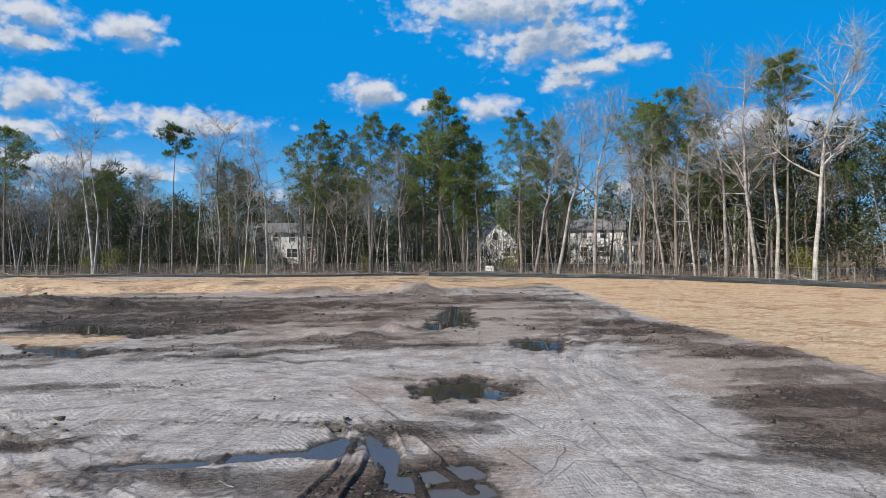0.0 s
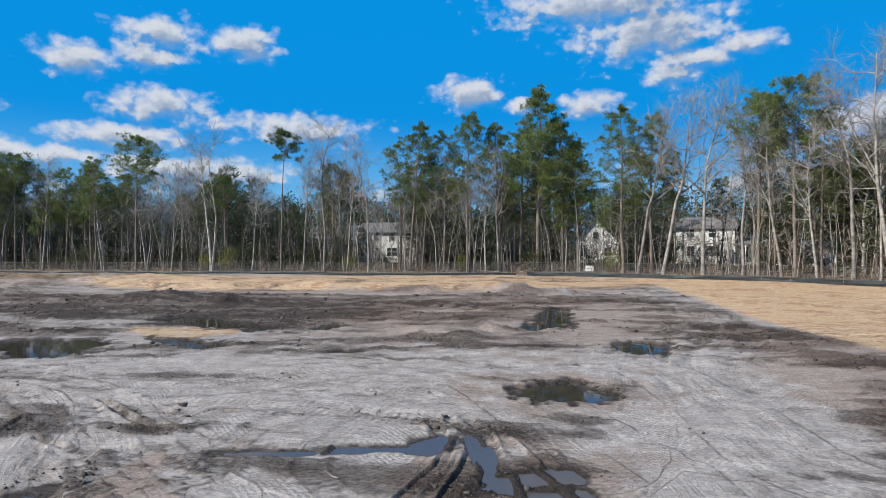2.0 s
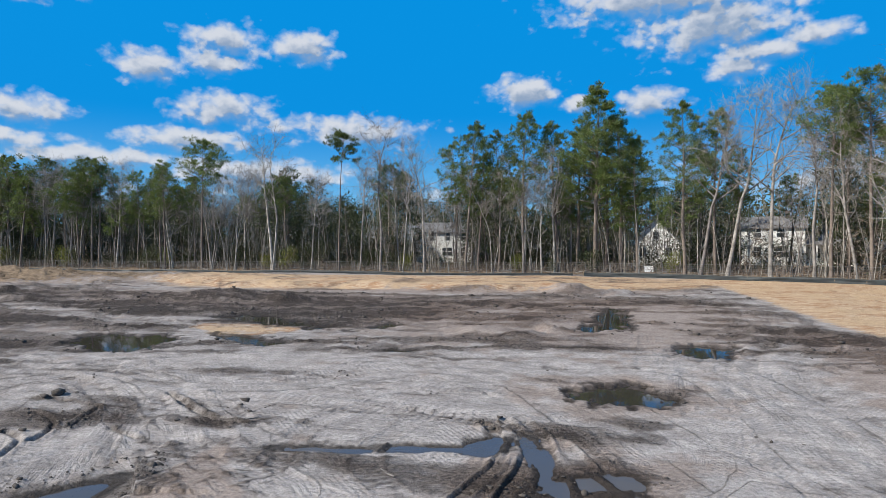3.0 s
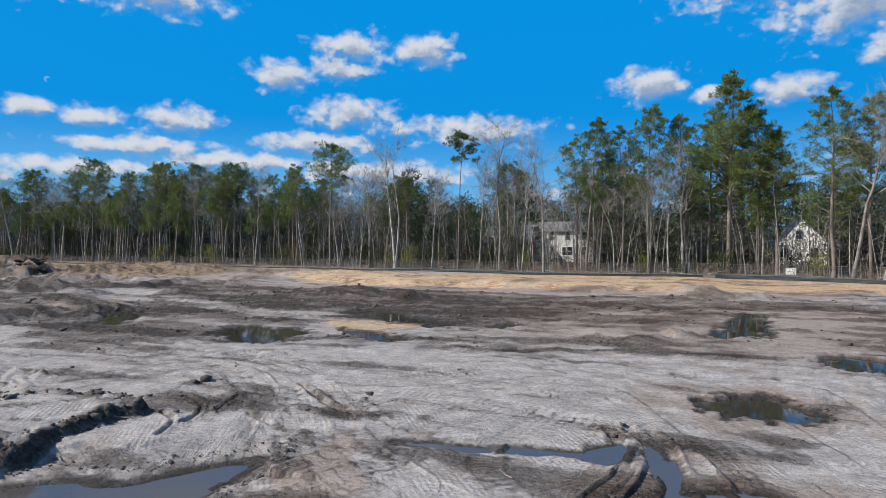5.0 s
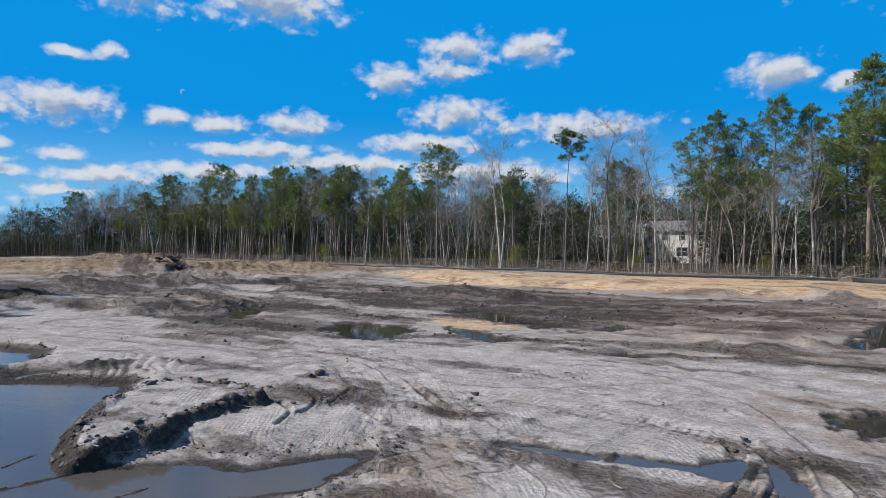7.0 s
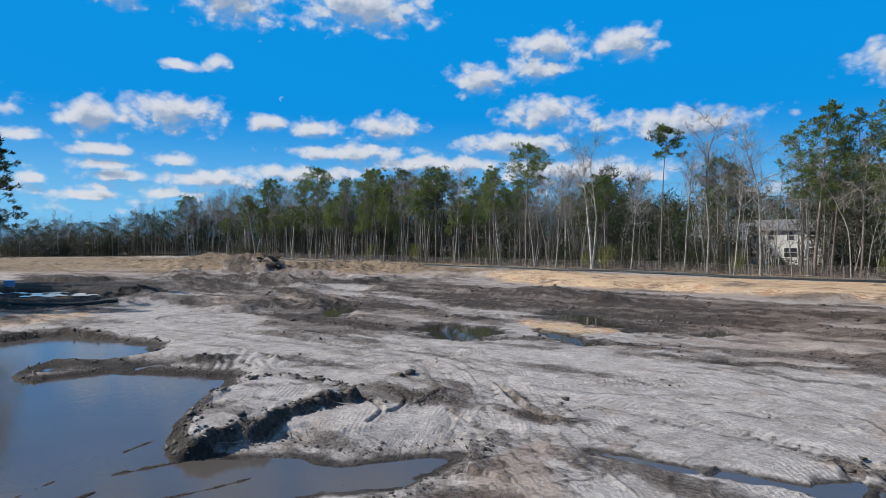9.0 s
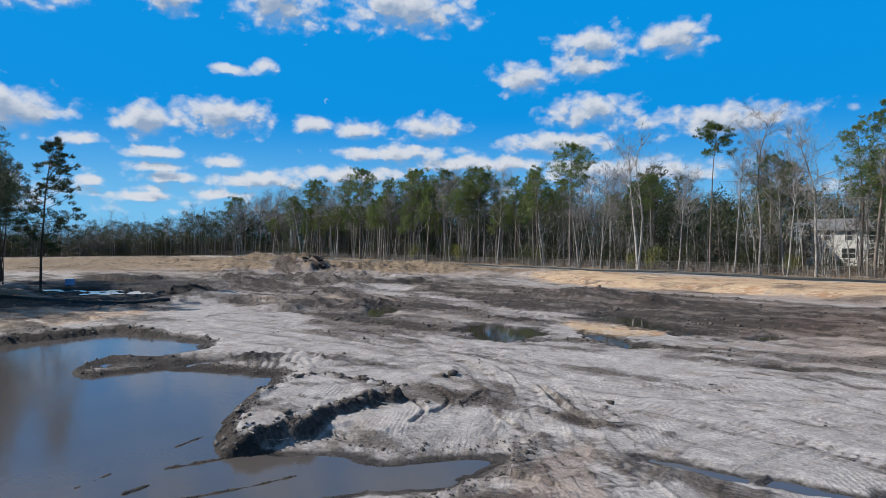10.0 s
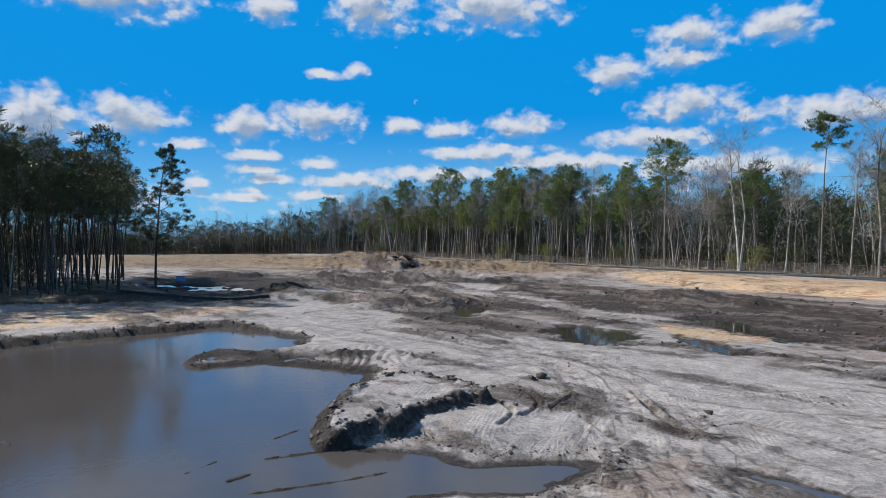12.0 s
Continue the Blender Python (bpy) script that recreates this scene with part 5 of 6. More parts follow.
def build_thickets():
    """Dense dark undergrowth deep in the woods and the dead brush at their edge."""
    rng = np.random.RandomState(33)

    def heap(x, y, tall, wide, count, leaf, net, upright=0.0):
        z = ground_at(x, y)[0]
        for k in range(len(x)):
            c = rng.normal(0, 1, (count, 3))
            c *= (rng.uniform(0, 1, (count, 1)) ** 0.4) / np.linalg.norm(c, axis=1)[:, None]
            c = c * [wide, wide, 0.55 * tall[k]] + [x[k], y[k], z[k] + 0.45 * tall[k]]
            c[:, 2] = np.clip(c[:, 2], z[k], None)
            net.blades(c, c + rng.normal(0, leaf, (count, 3)) + [0, 0, upright], leaf * (0.5 if upright == 0 else 0.1), rng)

    deep = Net()
    n = 900
    x = rng.uniform(-216, 70, n)
    heap(x, fence_y(np.minimum(x, 30)) + rng.uniform(42, 66, n), rng.uniform(6.0, 15.5, n), 2.6, 110, 0.42, deep)
    n = 720
    x = rng.uniform(-216, 40, n)
    y = fence_y(x) + rng.uniform(18, 40, n)
    keep = np.array([not open_view(p, q) for p, q in zip(x, y)])
    x, y = x[keep], y[keep]
    heap(x, y, rng.uniform(4.0, 10.5, len(x)) * np.where(x < -55, 1.3, 1.0), 2.0, 105, 0.32, deep)
    n = 460
    x = rng.uniform(-216, 44, n)
    heap(x, fence_y(x) + rng.uniform(10, 27, n), rng.uniform(1.2, 2.9, n), 1.3, 60, 0.14, deep)
    n = 460
    heap(rng.uniform(-246, -222, n), rng.uniform(-12, 122, n), rng.uniform(6.0, 10.5, n) * rng.uniform(0.7, 1.0, n), 3.2, 190, 0.27, deep)
    n = 210
    heap(rng.uniform(-94, -70, n), rng.uniform(-14, 6, n), rng.uniform(3, 9, n), 1.5, 60, 0.22, deep)
    tagged(new("dark_thicket", deep.mesh("dark_thicket", LEAVES)), "dark evergreen thicket deep in the woods", "undergrowth", kind="stuff")
    edge = Net()
    n = 620
    x = rng.uniform(-214, 40, n)
    heap(x, fence_y(x) + rng.uniform(0.8, 12, n), rng.uniform(0.5, 1.9, n), 0.8, 34, 0.30, edge, 0.25)
    n = 420
    x = rng.uniform(-214, 40, n)
    heap(x, fence_y(x) + rng.uniform(7, 26, n), rng.uniform(3.0, 9.0, n), 1.6, 46, 0.55, edge, 0.15)
    n = 130
    heap(rng.uniform(-84, -58, n), rng.uniform(-10, 5, n), rng.uniform(2.0, 7.0, n), 1.4, 46, 0.3, edge, 0.15)
    haze = Net()
    n = 420
    heap(rng.uniform(-242, -216, n), rng.uniform(-12, 122, n), rng.uniform(5.0, 11.5, n), 2.8, 110, 0.62, haze, 0.02)
    n = 420
    x = rng.uniform(-214, 40, n)
    y = fence_y(x) + rng.uniform(14, 40, n)
    keep = np.array([not open_view(p, q) for p, q in zip(x, y)])
    x, y = x[keep], y[keep]
    heap(x, y, rng.uniform(5.0, 12.0, len(x)), 2.0, 70, 0.45, haze, 0.02)
    tagged(new("bare_thicket", haze.mesh("bare_thicket", GREY_BRUSH)), "grey-brown leafless thicket in the depth of the woods", "undergrowth", kind="stuff")
    tagged(new("dead_brush", edge.mesh("dead_brush", BRUSH)), "grey-brown dead brush and vines at the edge of the woods", "undergrowth", kind="stuff")


build_thickets()

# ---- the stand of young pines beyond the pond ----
# backlit stand: its shade is put into the bark and needle colours
STAND = Kind("young_pine", "crown", (BARK_DARK_SHADED, NEEDLES_SHADED), [
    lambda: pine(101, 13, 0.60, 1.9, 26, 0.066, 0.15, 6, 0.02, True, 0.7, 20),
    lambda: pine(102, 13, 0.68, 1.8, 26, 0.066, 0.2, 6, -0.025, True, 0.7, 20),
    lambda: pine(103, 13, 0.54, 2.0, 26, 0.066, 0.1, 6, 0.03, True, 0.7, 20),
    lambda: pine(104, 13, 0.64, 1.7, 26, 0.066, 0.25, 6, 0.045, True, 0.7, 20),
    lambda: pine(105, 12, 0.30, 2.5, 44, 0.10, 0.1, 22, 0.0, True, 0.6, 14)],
    ["straight shade-toned young pine in a dense stand", "slim shade-toned pine with a bare lower stem", "shade-toned young pine with a fuller crown", "thin shade-toned pine with a small crown",
     "lone open-branched pine at the edge of the stand"], "tree", "pine stand beyond the pond")


def build_stand():
    rng = np.random.RandomState(21)
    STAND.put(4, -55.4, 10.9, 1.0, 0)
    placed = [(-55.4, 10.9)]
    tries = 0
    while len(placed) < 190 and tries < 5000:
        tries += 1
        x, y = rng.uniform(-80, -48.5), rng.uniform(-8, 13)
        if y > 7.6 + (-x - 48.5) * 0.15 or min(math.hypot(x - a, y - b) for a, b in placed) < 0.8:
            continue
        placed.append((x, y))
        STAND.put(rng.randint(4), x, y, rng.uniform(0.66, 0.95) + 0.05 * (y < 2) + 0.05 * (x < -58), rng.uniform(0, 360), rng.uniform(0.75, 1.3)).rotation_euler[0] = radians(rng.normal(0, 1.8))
    for k in range(14):
        BARE.put(rng.choice([1, 3, 6]), rng.uniform(-66, -50), rng.uniform(-14, 6), rng.uniform(0.4, 0.6), rng.uniform(0, 360), 0.7)


build_stand()


# ---- fences ----
def fence_points(step, offset, x0=-212.0, x1=58.0):
    """Points at even steps along the fence line, with the bearing of the line there."""
    xs = np.linspace(x0, x1, 4000)
    ys = fence_y(xs) + offset
    run = np.concatenate([[0], np.cumsum(np.hypot(np.diff(xs), np.diff(ys)))])
    s = np.arange(0, run[-1], step)
    return np.interp(s, run, xs), np.interp(s, run, ys)


def build_wire_fence():
    ob = thing("wire_fence", (0, 0, 0), "grey galvanised wire fence along the trees", "fence")
    x, y = fence_points(3.0, 0.0)
    z = ground_at(x, y)[0]
    post = make_mesh("post", *tube_arrays([(0, 0, -0.3), (0, 0, 1.6)], [0.026, 0.026], 6), STEEL)
    for k in range(len(x)):
        p = part("post", post, STEEL, ob)
        p.location = (x[k], y[k], z[k])
    net = Net()
    gx, gy = fence_points(0.22, 0.0)
    gz = ground_at(gx, gy)[0]
    gz = np.convolve(np.pad(gz, 6, mode="edge"), np.ones(13) / 13, "valid")
    n = len(gx)
    low, high = np.stack([gx, gy, gz + 0.05], -1), np.stack([gx, gy, gz + 1.5], -1)
    w = np.array([0.004, 0, 0])
    V = np.concatenate([low - w, low + w, high + w, high - w])
    i = np.arange(n)
    net.add(V, np.concatenate([np.stack([i, i + n, i + 2 * n], -1), np.stack([i, i + 2 * n, i + 3 * n], -1)]))
    for h, t in ((0.08, 0.006), (0.28, 0.006), (0.48, 0.006), (0.68, 0.006), (0.88, 0.006), (1.08, 0.006), (1.3, 0.006), (1.52, 0.012)):
        net.tube(np.stack([gx[::6], gy[::6], gz[::6] + h], -1), np.full(len(gx[::6]), t), 3)
    tagged(part("wire_mesh", net.mesh("wire_mesh", STEEL), STEEL, ob), "thin woven wire mesh", kind="stuff")


def tube_arrays(P, R, sides):
    net = Net()
    net.tube(P, R, sides)
    return net.arrays()


def ribbon(xs, ys, zs, top, seed, thick=0.012):
    """A sagging strip of cloth that stands on the ground."""
    rng = np.random.RandomState(seed)
    n, m = len(xs), 5
    dx, dy = np.gradient(xs), np.gradient(ys)
    size = np.hypot(dx, dy)
    nx, ny = -dy / size, dx / size
    V = []
    for side in (-1, 1):
        for k in range(m + 1):
            f = k / m
            wave = 0.10 * math.sin(math.pi * f) * fbm(xs, ys + 7.7 * k, 1.3, 2, seed) * 1.6 + 0.06 * f * fbm(xs, ys, 2.5, 2, seed + 3.0)
            V.append(np.stack([xs + nx * (wave + side * thick / 2), ys + ny * (wave + side * thick / 2), zs - 0.08 + (top + 0.08) * f], -1))
    V = np.concatenate(V)
    F = []
    i = np.arange(n - 1)
    for k in range(m):
        a = k * n + i
        F.append(np.stack([a, a + 1, a + 1 + n, a + n], -1))
        b = (m + 1) * n + k * n + i
        F.append(np.stack([b + 1, b, b + n, b + 1 + n], -1))
    a, b = m * n + i, (2 * m + 1) * n + i
    F.append(np.stack([a, a + 1, b + 1, b], -1))
    return V, np.concatenate(F)


def silt_fence(name, xs, ys, top, label, seed, stakes=5):
    ob = thing(name, (0, 0, 0), label, "silt fence")
    z = ground_at(xs, ys)[0]
    z = np.convolve(np.pad(z, 2, mode="edge"), np.ones(5) / 5, "valid")
    part("fabric", make_mesh("fabric", *ribbon(xs, ys, z, top, seed), FABRIC, True), FABRIC, ob)
    stake = make_mesh("stake", [(sx * 0.02, sy * 0.02, sz) for sz in (-0.2, 1.0) for sx, sy in ((-1, -1), (1, -1), (1, 1), (-1, 1))],
                      [(0, 1, 5, 4), (1, 2, 6, 5), (2, 3, 7, 6), (3, 0, 4, 7), (4, 5, 6, 7)], WOOD)
    for k in range(0, len(xs), stakes):
        p = part("stake", stake, WOOD, ob)
        p.location, p.scale = (xs[k], ys[k] + 0.05, z[k]), (1, 1, np.max(top) * 1.12)


def build_silt_fences():
    x, y = fence_points(0.5, -1.5, -1.0, 58.0)
    top = 0.46 + 0.14 * fbm(x, y, 6.0, 2, 1.0)
    silt_fence("silt_fence", x, y, top, "black woven silt fence sagging along the sand", 3)
    x, y = fence_points(0.8, -1.3, -205.0, -1.6)
    top = 0.30 + 0.25 * fbm(x, y, 9.0, 2, 4.0)
    silt_fence("silt_fence", x, y, top, "low black silt fence half buried behind the sand", 4, 6)
    t = np.linspace(0, 1, 40)
    x, y = -51 + 10.5 * t, 7.4 + 7.6 * t - 1.5 * np.sin(math.pi * t)
    silt_fence("silt_fence", x, y, 0.20 + 0 * t, "black silt fence at the foot of the pines", 5, 8)


build_wire_fence()
build_silt_fences()


# ---- houses behind the trees ----
def window_part(parent, x, y, z, w, h):
    """A sash window on a wall that faces south."""
    bm = boxes([(x - w / 2 - 0.08, x + w / 2 + 0.08, y - 0.05, y + 0.02, z - 0.08, z), (x - w / 2 - 0.08, x + w / 2 + 0.08, y - 0.05, y + 0.02, z + h, z + h + 0.08),
                (x - w / 2 - 0.08, x - w / 2, y - 0.05, y + 0.02, z, z + h), (x + w / 2, x + w / 2 + 0.08, y - 0.05, y + 0.02, z, z + h), (x - w / 2, x + w / 2, y - 0.045, y + 0.02, z + h / 2 - 0.03, z + h / 2 + 0.03)])
    win = part("window", bm, TRIM, parent)
    part("pane", boxes([(x - w / 2, x + w / 2, y - 0.02, y + 0.01, z, z + h)]), GLASS, win)


def house(place, turn, w, d, wall_h, rise, gable_front, label, roof_mat, wall_mat=SIDING, windows=(), porch=False, chimney=False):
    ob = thing("house", place, label, "house", "houses behind the trees", turn)
    bm = bmesh.new()
    box(bm, -w / 2, w / 2, 0, d, -0.5, wall_h)
    if gable_front:
        for y in (0, d - 0.2):
            tri = [bm.verts.new(p) for p in ((-w / 2, y, wall_h), (w / 2, y, wall_h), (0, y, wall_h + rise), (-w / 2, y + 0.2, wall_h), (w / 2, y + 0.2, wall_h), (0, y + 0.2, wall_h + rise))]
            for f in ((0, 1, 2), (5, 4, 3), (0, 2, 5, 3), (1, 4, 5, 2)):
                bm.faces.new([tri[k] for k in f])
    else:
        for x in (-w / 2, w / 2 - 0.2):
            tri = [bm.verts.new(p) for p in ((x, 0, wall_h), (x, d, wall_h), (x, d / 2, wall_h + rise), (x + 0.2, 0, wall_h), (x + 0.2, d, wall_h), (x + 0.2, d / 2, wall_h + rise))]
            for f in ((2, 1, 0), (3, 4, 5), (0, 3, 5, 2), (1, 2, 5, 4)):
                bm.faces.new([tri[k] for k in f])
    bmesh.ops.recalc_face_normals(bm, faces=bm.faces[:])
    part("wall", bm, wall_mat, ob)
    for k in range(int(wall_h / 0.36)):
        part("siding_board", boxes([(-w / 2 - 0.012, w / 2 + 0.012, -0.022, -0.004, k * 0.36, k * 0.36 + 0.33)]), wall_mat, ob)
    o, t = 0.4, 0.14
    bm = bmesh.new()
    if gable_front:
        k = rise / (w / 2)
        line = [(-w / 2 - o, wall_h - o * k), (0, wall_h + rise), (w / 2 + o, wall_h - o * k)]
        profile = [(x, z + 0.02) for x, z in line] + [(x, z + t + 0.04) for x, z in reversed(line)]
        ends = [[bm.verts.new((x, y, z)) for x, z in profile] for y in (-o, d + o)]
    else:
        k = rise / (d / 2)
        line = [(-o, wall_h - o * k), (d / 2, wall_h + rise), (d + o, wall_h - o * k)]
        profile = [(y, z + 0.02) for y, z in line] + [(y, z + t + 0.04) for y, z in reversed(line)]
        ends = [[bm.verts.new((x, y, z)) for y, z in profile] for x in (-w / 2 - o, w / 2 + o)]
    n = len(profile)
    for k in range(n):
        bm.faces.new((ends[0][k], ends[0][(k + 1) % n], ends[1][(k + 1) % n], ends[1][k]))
    for e in ends:
        bm.faces.new((e[0], e[1], e[4], e[5]))
        bm.faces.new((e[1], e[2], e[3], e[4]))
    bmesh.ops.recalc_face_normals(bm, faces=bm.faces[:])
    roof = part("roof", bm, roof_mat, ob)
    if chimney:
        part("chimney", boxes([(w * 0.2, w * 0.2 + 0.7, d * 0.4, d * 0.4 + 0.7, wall_h, wall_h + rise + 0.9)]), BRICK, roof)
    for x, z, ww, wh in windows:
        window_part(ob, x, -0.024, z, ww, wh)
    if porch:
        part("porch_roof", boxes([(-w / 2, w / 2, -2.4, -0.05, 2.7, 2.86)]), roof_mat, ob)
        for k in range(5):
            part("porch_post", boxes([(-w / 2 + 0.1 + k * (w - 0.35) / 4, -w / 2 + 0.24 + k * (w - 0.35) / 4, -2.3, -2.16, -0.4, 2.7)]), TRIM, ob)
    return ob


def build_houses():
    two = [(-4.4, 1.0, 1.0, 1.5), (-1.8, 1.0, 1.0, 1.5), (1.2, 1.0, 1.8, 1.5), (4.2, 1.0, 1.0, 1.5), (-4.4, 3.8, 1.0, 1.4), (-1.8, 3.8, 1.0, 1.4), (1.2, 3.8, 1.0, 1.4), (4.2, 3.8, 1.0, 1.4)]
    g = height_at(-27, 112) + 0.2
    house((-27.2, 112, g), 6, 11.6, 8, 5.4, 1.7, False, "white two-storey house with a grey roof seen through trees", ROOF, windows=two)
    house((-36.5, 108, g), -4, 9.0, 8, 3.4, 3.0, False, "low house with a blue-grey roof seen through trees", ROOF_BLUE, BRICK, windows=[(-2.5, 1.0, 1.2, 1.3), (2.5, 1.0, 1.2, 1.3)])
    house((-55.5, 110, g), 12, 7.0, 9, 3.4, 3.2, True, "white gabled house end seen through trees", ROOF, windows=[(0, 3.6, 1.0, 1.2), (-1.8, 1.0, 1.0, 1.4), (1.8, 1.0, 1.0, 1.4)])
    house((10.2, 108, g), -4, 7.2, 10, 3.2, 3.9, True, "white gabled house in the gap between pines", ROOF_BLUE, windows=[(0, 3.7, 0.9, 1.3), (-2.0, 0.9, 1.0, 1.4), (2.0, 0.9, 1.0, 1.4)])
    house((25.0, 98, g), -16, 8.4, 8, 5.2, 1.6, False, "white two-storey house with a porch behind bare trees", ROOF, windows=two[1:3] + two[5:7], chimney=True)
    house((32.0, 97, g), -16, 6.0, 6, 2.9, 1.2, False, "low white house wing with a columned porch", ROOF, windows=[(-1.5, 0.9, 1.0, 1.4), (1.5, 0.9, 1.0, 1.4)], porch=True)
    house((37.0, 90, g), -20, 5.0, 4, 2.2, 0.7, False, "low white shed behind the bare trees", ROOF, windows=[(0, 0.9, 0.9, 0.8)])
    house((-104, 128, g), 30, 8.0, 8, 4.6, 2.2, True, "white house end far behind the trees", ROOF, windows=[(0, 3.4, 1.0, 1.2)])
    house((-78, 114, g), 30, 5.0, 4, 2.0, 0.8, False, "small white shed deep behind the trees", ROOF, windows=[(0, 0.8, 0.9, 0.7)])


build_houses()


# ---- lumps of mud on the banks and the churned ground ----
def build_clods():
    rng = np.random.RandomState(77)
    shapes = []
    for k in range(6):
        bm = bmesh.new()
        bmesh.ops.create_icosphere(bm, subdivisions=1, radius=1.0)
        for v in bm.verts:
            v.co *= rng.uniform(0.35, 1.3)
        bm.verts.ensure_lookup_table()
        shapes.append((np.array([v.co[:] for v in bm.verts]) * [1, 1, 0.7], np.array([[v.index for v in f.verts] for f in bm.faces])))
        bm.free()
    a, q = np.radians(rng.uniform(-42, 96, 90000)), 7.5 + 45 * rng.uniform(0, 1, 90000) ** 1.6
    x, y = -np.sin(a) * q, np.cos(a) * q
    z, kind, _, _ = ground_at(x, y)
    crowd = smooth_step(kind[:, 0] + 1.2 * fbm(x, y, 1.6, 3, 41.0), 0.62, 1.0)
    bank = to_polygon(x, y, POND)
    crowd = np.maximum(crowd * 0.3, np.maximum((1 - smooth_step(np.abs(bank - 0.4), 0.2, 0.5)) * 0.7, 1 - smooth_step(np.abs(to_polygon(x, y, SHELF)), 0.1, 0.35))) * (z > PUDDLE_LEVEL + 0.015 - 0.16 * (bank < 1.2)) * (kind[:, 1] < 0.5)
    on_shelf = np.abs(to_polygon(x, y, SHELF)) < 0.4
    keep = np.nonzero(rng.uniform(0, 1, len(x)) < crowd)[0][:7500]
    net = Net()
    for i in keep:
        v, f = shapes[rng.randint(6)]
        s = 0.017 * math.exp(rng.normal(0, 0.55)) * (1 + q[i] / 22.0) * (1.15 if on_shelf[i] else 1.0)
        c, t = math.cos(a[i] * 9), math.sin(a[i] * 9)
        w = np.stack([v[:, 0] * c - v[:, 1] * t, (v[:, 0] * t + v[:, 1] * c) * rng.uniform(0.35, 1.0), v[:, 2] * rng.uniform(0.5, 1.1)], -1) * s
        net.add(w + [x[i], y[i], z[i] + 0.2 * s], f)
    tagged(new("mud_clods", net.mesh("mud_clods", CLOD)), "dark crumbled clods of mud on the banks and ruts", "clods", kind="stuff")


build_clods()


# ---- sign and small things ----
def build_sign():
    x, y = 6.3, 75.0
    z = height_at(x, y)
    ob = thing("sign_board", (x, y, z), "blank white sign board on wooden posts by the fence", "sign", turn=4)
    part("board", boxes([(-0.5, 0.5, -0.02, 0.02, 0.42, 1.08, 0.008)]), BOARD, ob)
    for px in (-0.36, 0.36):
        part("post", boxes([(px - 0.035, px + 0.035, 0.021, 0.09, -0.25, 1.05, 0.005)]), WOOD, ob)


def build_crate():
    x, y = -63.0, 14.6
    ob = thing("blue_container", (x, y, height_at(x, y)), "small blue plastic container standing in wet mud", "container", turn=70)
    part("body", boxes([(-0.36, 0.36, -0.26, 0.26, 0.0, 0.5, 0.04)]), BLUE, ob)
    part("lid", boxes([(-0.39, 0.39, -0.29, 0.29, 0.502, 0.57, 0.02)]), BLUE, ob)


def build_sticks():
    rng = np.random.RandomState(3)
    spots = [(-11.1, 6.2), (-11.3, 5.7), (-12.8, 6.2), (-13.5, 7.4), (-10.8, 7.3), (-22.3, 5.8), (-21.8, 6.2), (-11.6, 9.2), (-5.5, 9.0), (-3.2, 9.4), (-6.8, 11.5), (-1.9, 24.8), (-3.4, 25.6), (-73, 46.4), (-75, 46.8)]
    for x, y in spots:
        n = rng.uniform(0.25, 0.55) * (1 if y < 40 else 4)
        ob = thing("stick", (x, y, height_at(x, y) + 0.03), "pale broken stick lying on the mud", "stick", "sticks on the mud", rng.uniform(0, 360))
        net = Net()
        net.tube([(-n / 2, 0, 0), (-n * 0.1, 0.04 * n, 0.02 * n), (n / 2, -0.05 * n, 0.10 * n)], [0.014, 0.012, 0.006], 5)
        net.tube([(n * 0.1, 0, 0.03 * n), (n * 0.28, 0.14 * n, 0.16 * n)], [0.008, 0.003], 4)
        part("wood", net.mesh("wood", BARK_PALE), BARK_PALE, ob)


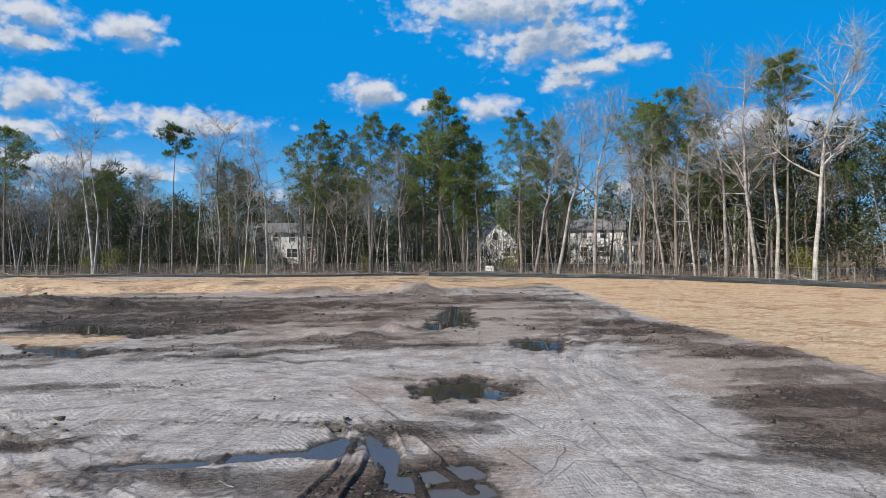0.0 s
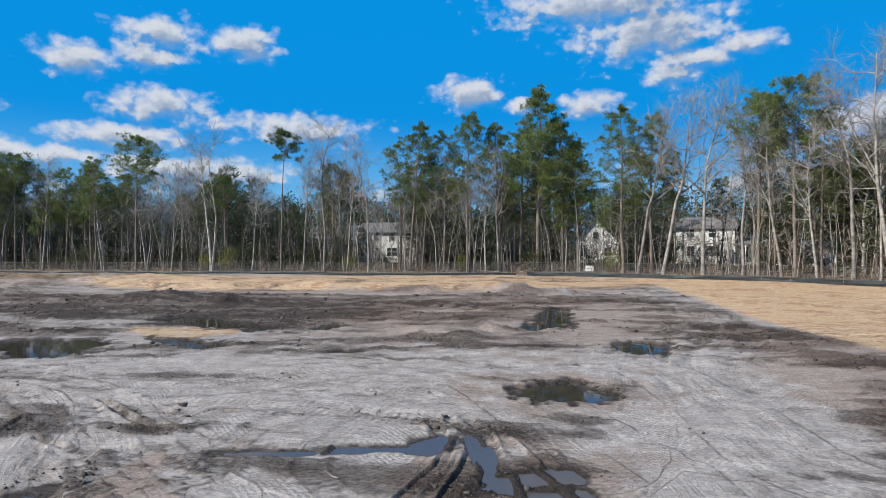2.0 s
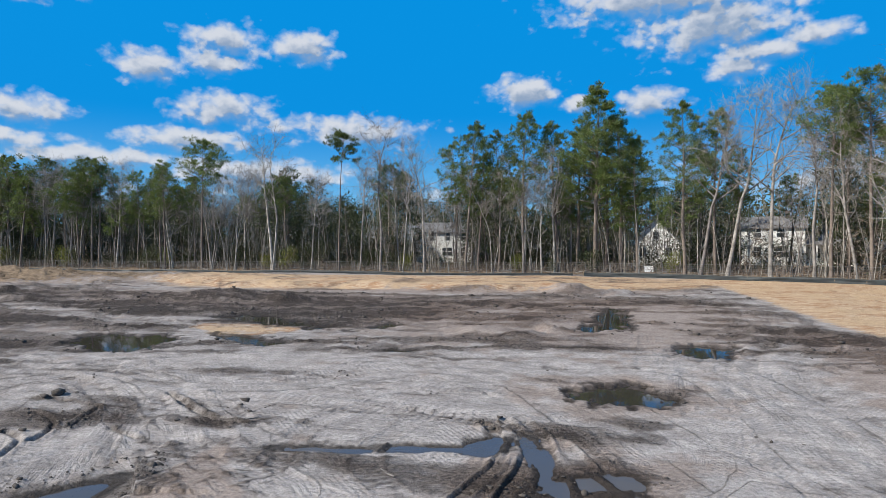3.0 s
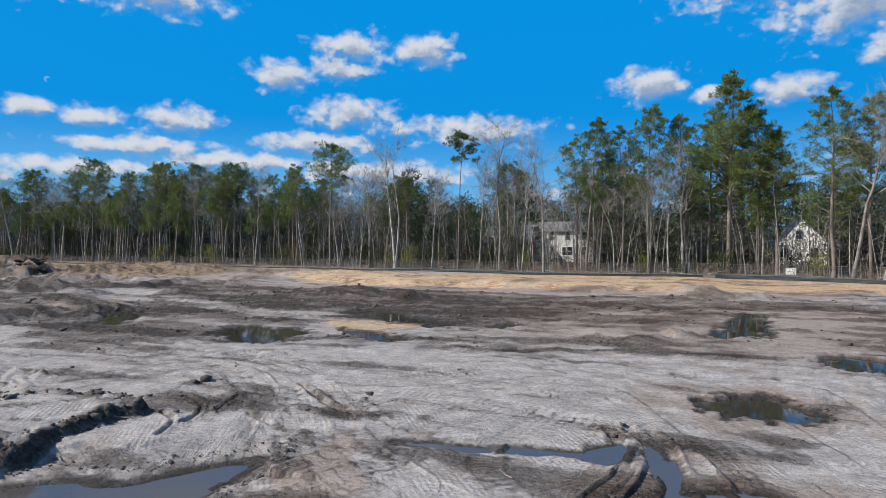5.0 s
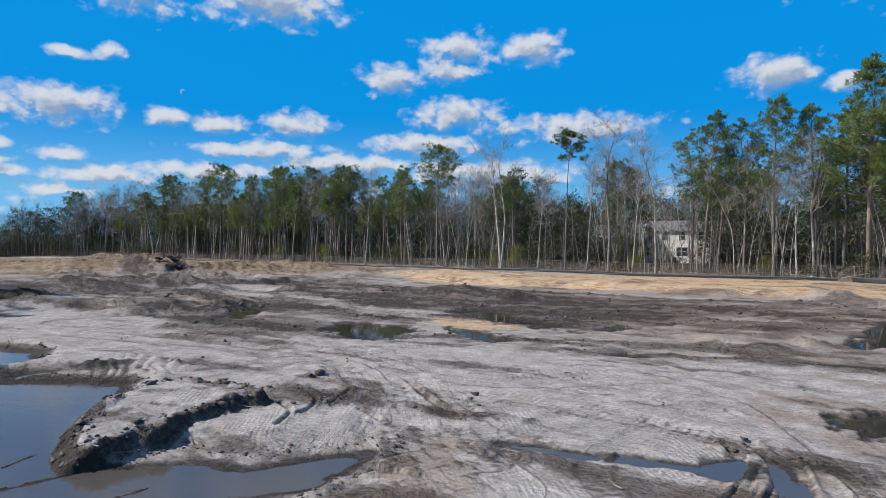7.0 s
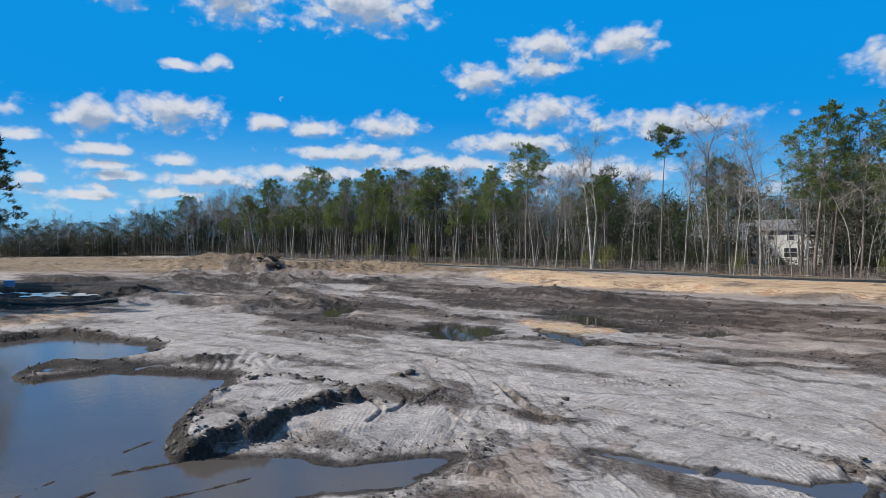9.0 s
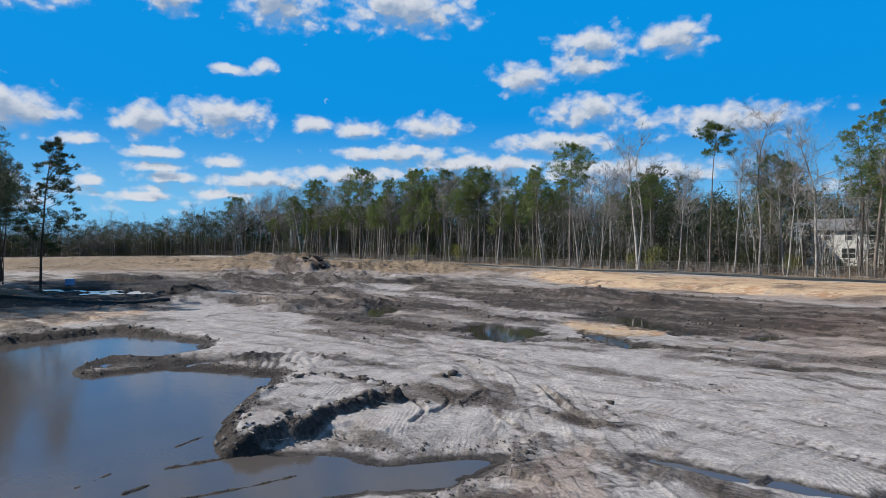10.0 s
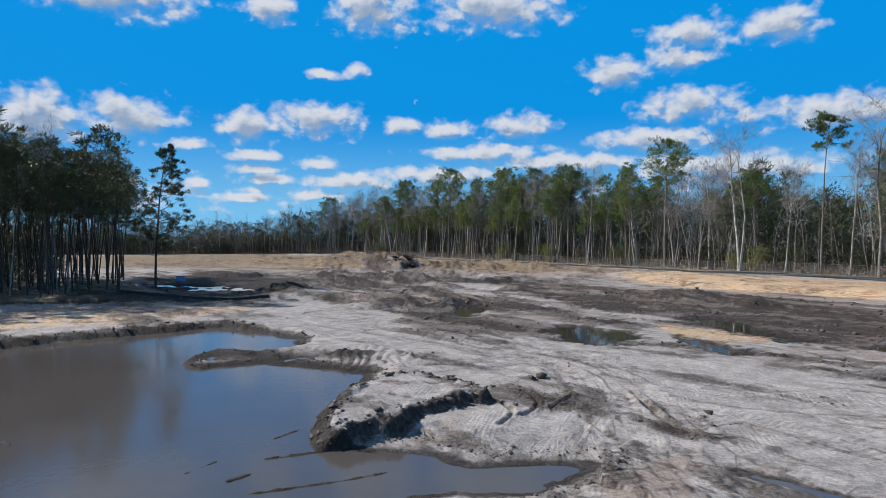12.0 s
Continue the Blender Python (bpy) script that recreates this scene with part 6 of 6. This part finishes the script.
def build_car():
    """A pickup parked beside the house behind the trees."""
    x, y = 33.5, 84.0
    ob = thing("pickup_truck", (x, y, height_at(x, y) + 0.02), "grey pickup truck parked behind the bare trees", "truck", turn=-14)
    side = [(-2.7, 0.45), (-2.75, 0.95), (-1.6, 1.08), (-0.95, 1.72), (0.55, 1.74), (0.85, 1.12), (2.6, 1.08), (2.7, 0.5)]
    bm = bmesh.new()
    rings = []
    for py, inset in ((-0.95, 0.06), (-0.9, 0.0), (0.9, 0.0), (0.95, 0.06)):
        rings.append([bm.verts.new((px * (1 - inset * 0.3), py * (1 - 0.18 * max(0, pz - 1.1)), pz - (inset * 0.5 if pz > 0.8 else -inset))) for px, pz in side])
    k = len(side)
    for a, b in zip(rings, rings[1:]):
        for q in range(k):
            bm.faces.new((a[q], a[(q + 1) % k], b[(q + 1) % k], b[q]))
    bm.faces.new(rings[0])
    bm.faces.new(list(reversed(rings[-1])))
    bmesh.ops.recalc_face_normals(bm, faces=bm.faces[:])
    part("body", bm, CAR_PAINT, ob)
    for px0, px1 in ((-0.85, -0.22), (-0.12, 0.5)):
        bm = bmesh.new()
        bm.faces.new([bm.verts.new(p) for p in ((px0 - 0.1, -0.965, 1.15), (px1 + 0.08, -0.965, 1.15), (px1, -0.88, 1.6), (px0 + 0.12, -0.88, 1.6))])
        bmesh.ops.solidify(bm, geom=bm.faces[:], thickness=0.02)
        part("window", bm, GLASS, ob)
    for px in (-1.75, 1.75):
        for py in (-0.86, 0.86):
            bm = bmesh.new()
            bmesh.ops.create_cone(bm, cap_ends=True, segments=20, radius1=0.38, radius2=0.38, depth=0.26, matrix=Matrix.Translation((px, py, 0.36)) @ Matrix.Rotation(radians(90), 4, "X"))
            bmesh.ops.bevel(bm, geom=[e for e in bm.edges if len(e.link_faces) == 2 and e.calc_face_angle() > 1.0], offset=0.04, segments=2, affect="EDGES")
            wheel = part("wheel", bm, FABRIC, ob)
            bm = bmesh.new()
            bmesh.ops.create_cone(bm, cap_ends=True, segments=16, radius1=0.22, radius2=0.19, depth=0.29, matrix=Matrix.Translation((px, py, 0.36)) @ Matrix.Rotation(radians(90), 4, "X"))
            part("rim", bm, STEEL, wheel)


def build_stump_pile():
    """Roots and stumps pushed together with dark earth."""
    rng = np.random.RandomState(61)
    for x, y in STUMPS:
        ob = thing("tree_stump", (x, y, height_at(x, y)), "dark uprooted stump with broken roots on the spoil", "stump", "stumps on the spoil heap", rng.uniform(0, 360), rng.uniform(0.7, 1.0))
        ob.scale.z *= 0.6
        net = Net()
        net.tube([(-1.0, 0, 0.15), (-0.2, 0.05, 0.45), (0.7, 0.1, 0.75)], [0.34, 0.40, 0.30], 9)
        net.add([(0.7 + 0.02, 0.1 + 0.3 * math.cos(a), 0.75 + 0.3 * math.sin(a)) for a in np.arange(9) * math.tau / 9] + [(0.74, 0.1, 0.75)], [(q, (q + 1) % 9, 9) for q in range(9)])
        part("stem", net.mesh("stem", BARK_DARK_SHADED, True), BARK_DARK_SHADED, ob)
        for q in range(7):
            a = rng.uniform(0, math.tau)
            d = np.array([-rng.uniform(0.4, 1.0), math.cos(a), abs(math.sin(a)) * 0.8 + 0.1])
            p0 = np.array([-0.9, 0, 0.3])
            root = Net()
            root.tube([p0, p0 + d * 0.45, p0 + d * 0.8 + rng.normal(0, 0.12, 3), p0 + d * 1.15 + rng.normal(0, 0.2, 3)], [0.16, 0.10, 0.06, 0.02], 6)
            part("root", root.mesh("root", BARK_DARK_SHADED, True), BARK_DARK_SHADED, ob)


def build_fallen_branches():
    """Cut limbs left lying between the fence and the trees."""
    rng = np.random.RandomState(62)
    for k in range(26):
        x = rng.uniform(-12, 33) if k % 3 else rng.uniform(-60, -12)
        y = fence_y(x) + rng.uniform(0.9, 4.0)
        n = rng.uniform(1.6, 4.2)
        ob = thing("fallen_branch", (x, y, height_at(x, y) + 0.05), "pale cut branch lying among dead brush by the fence", "branch", "branches on the woodland floor", rng.uniform(0, 360))
        net = Net()
        tip = rng.uniform(0.1, 0.9)
        net.tube([(-n / 2, 0, 0), (-n * 0.1, 0.05 * n, tip * 0.4), (n / 2, -0.06 * n, tip)], [0.06, 0.05, 0.02], 6)
        for q in range(3):
            f = rng.uniform(-0.2, 0.35)
            net.tube([(n * f, 0, tip * (0.5 + f)), (n * (f + 0.16), rng.normal(0, 0.12) * n, tip * (0.5 + f) + rng.uniform(0.0, 0.5))], [0.026, 0.008], 4)
        part("wood", net.mesh("wood", BARK_PALE, True), BARK_PALE, ob)


build_sign()
build_car()
build_stump_pile()
build_fallen_branches()
build_crate()
build_sticks()
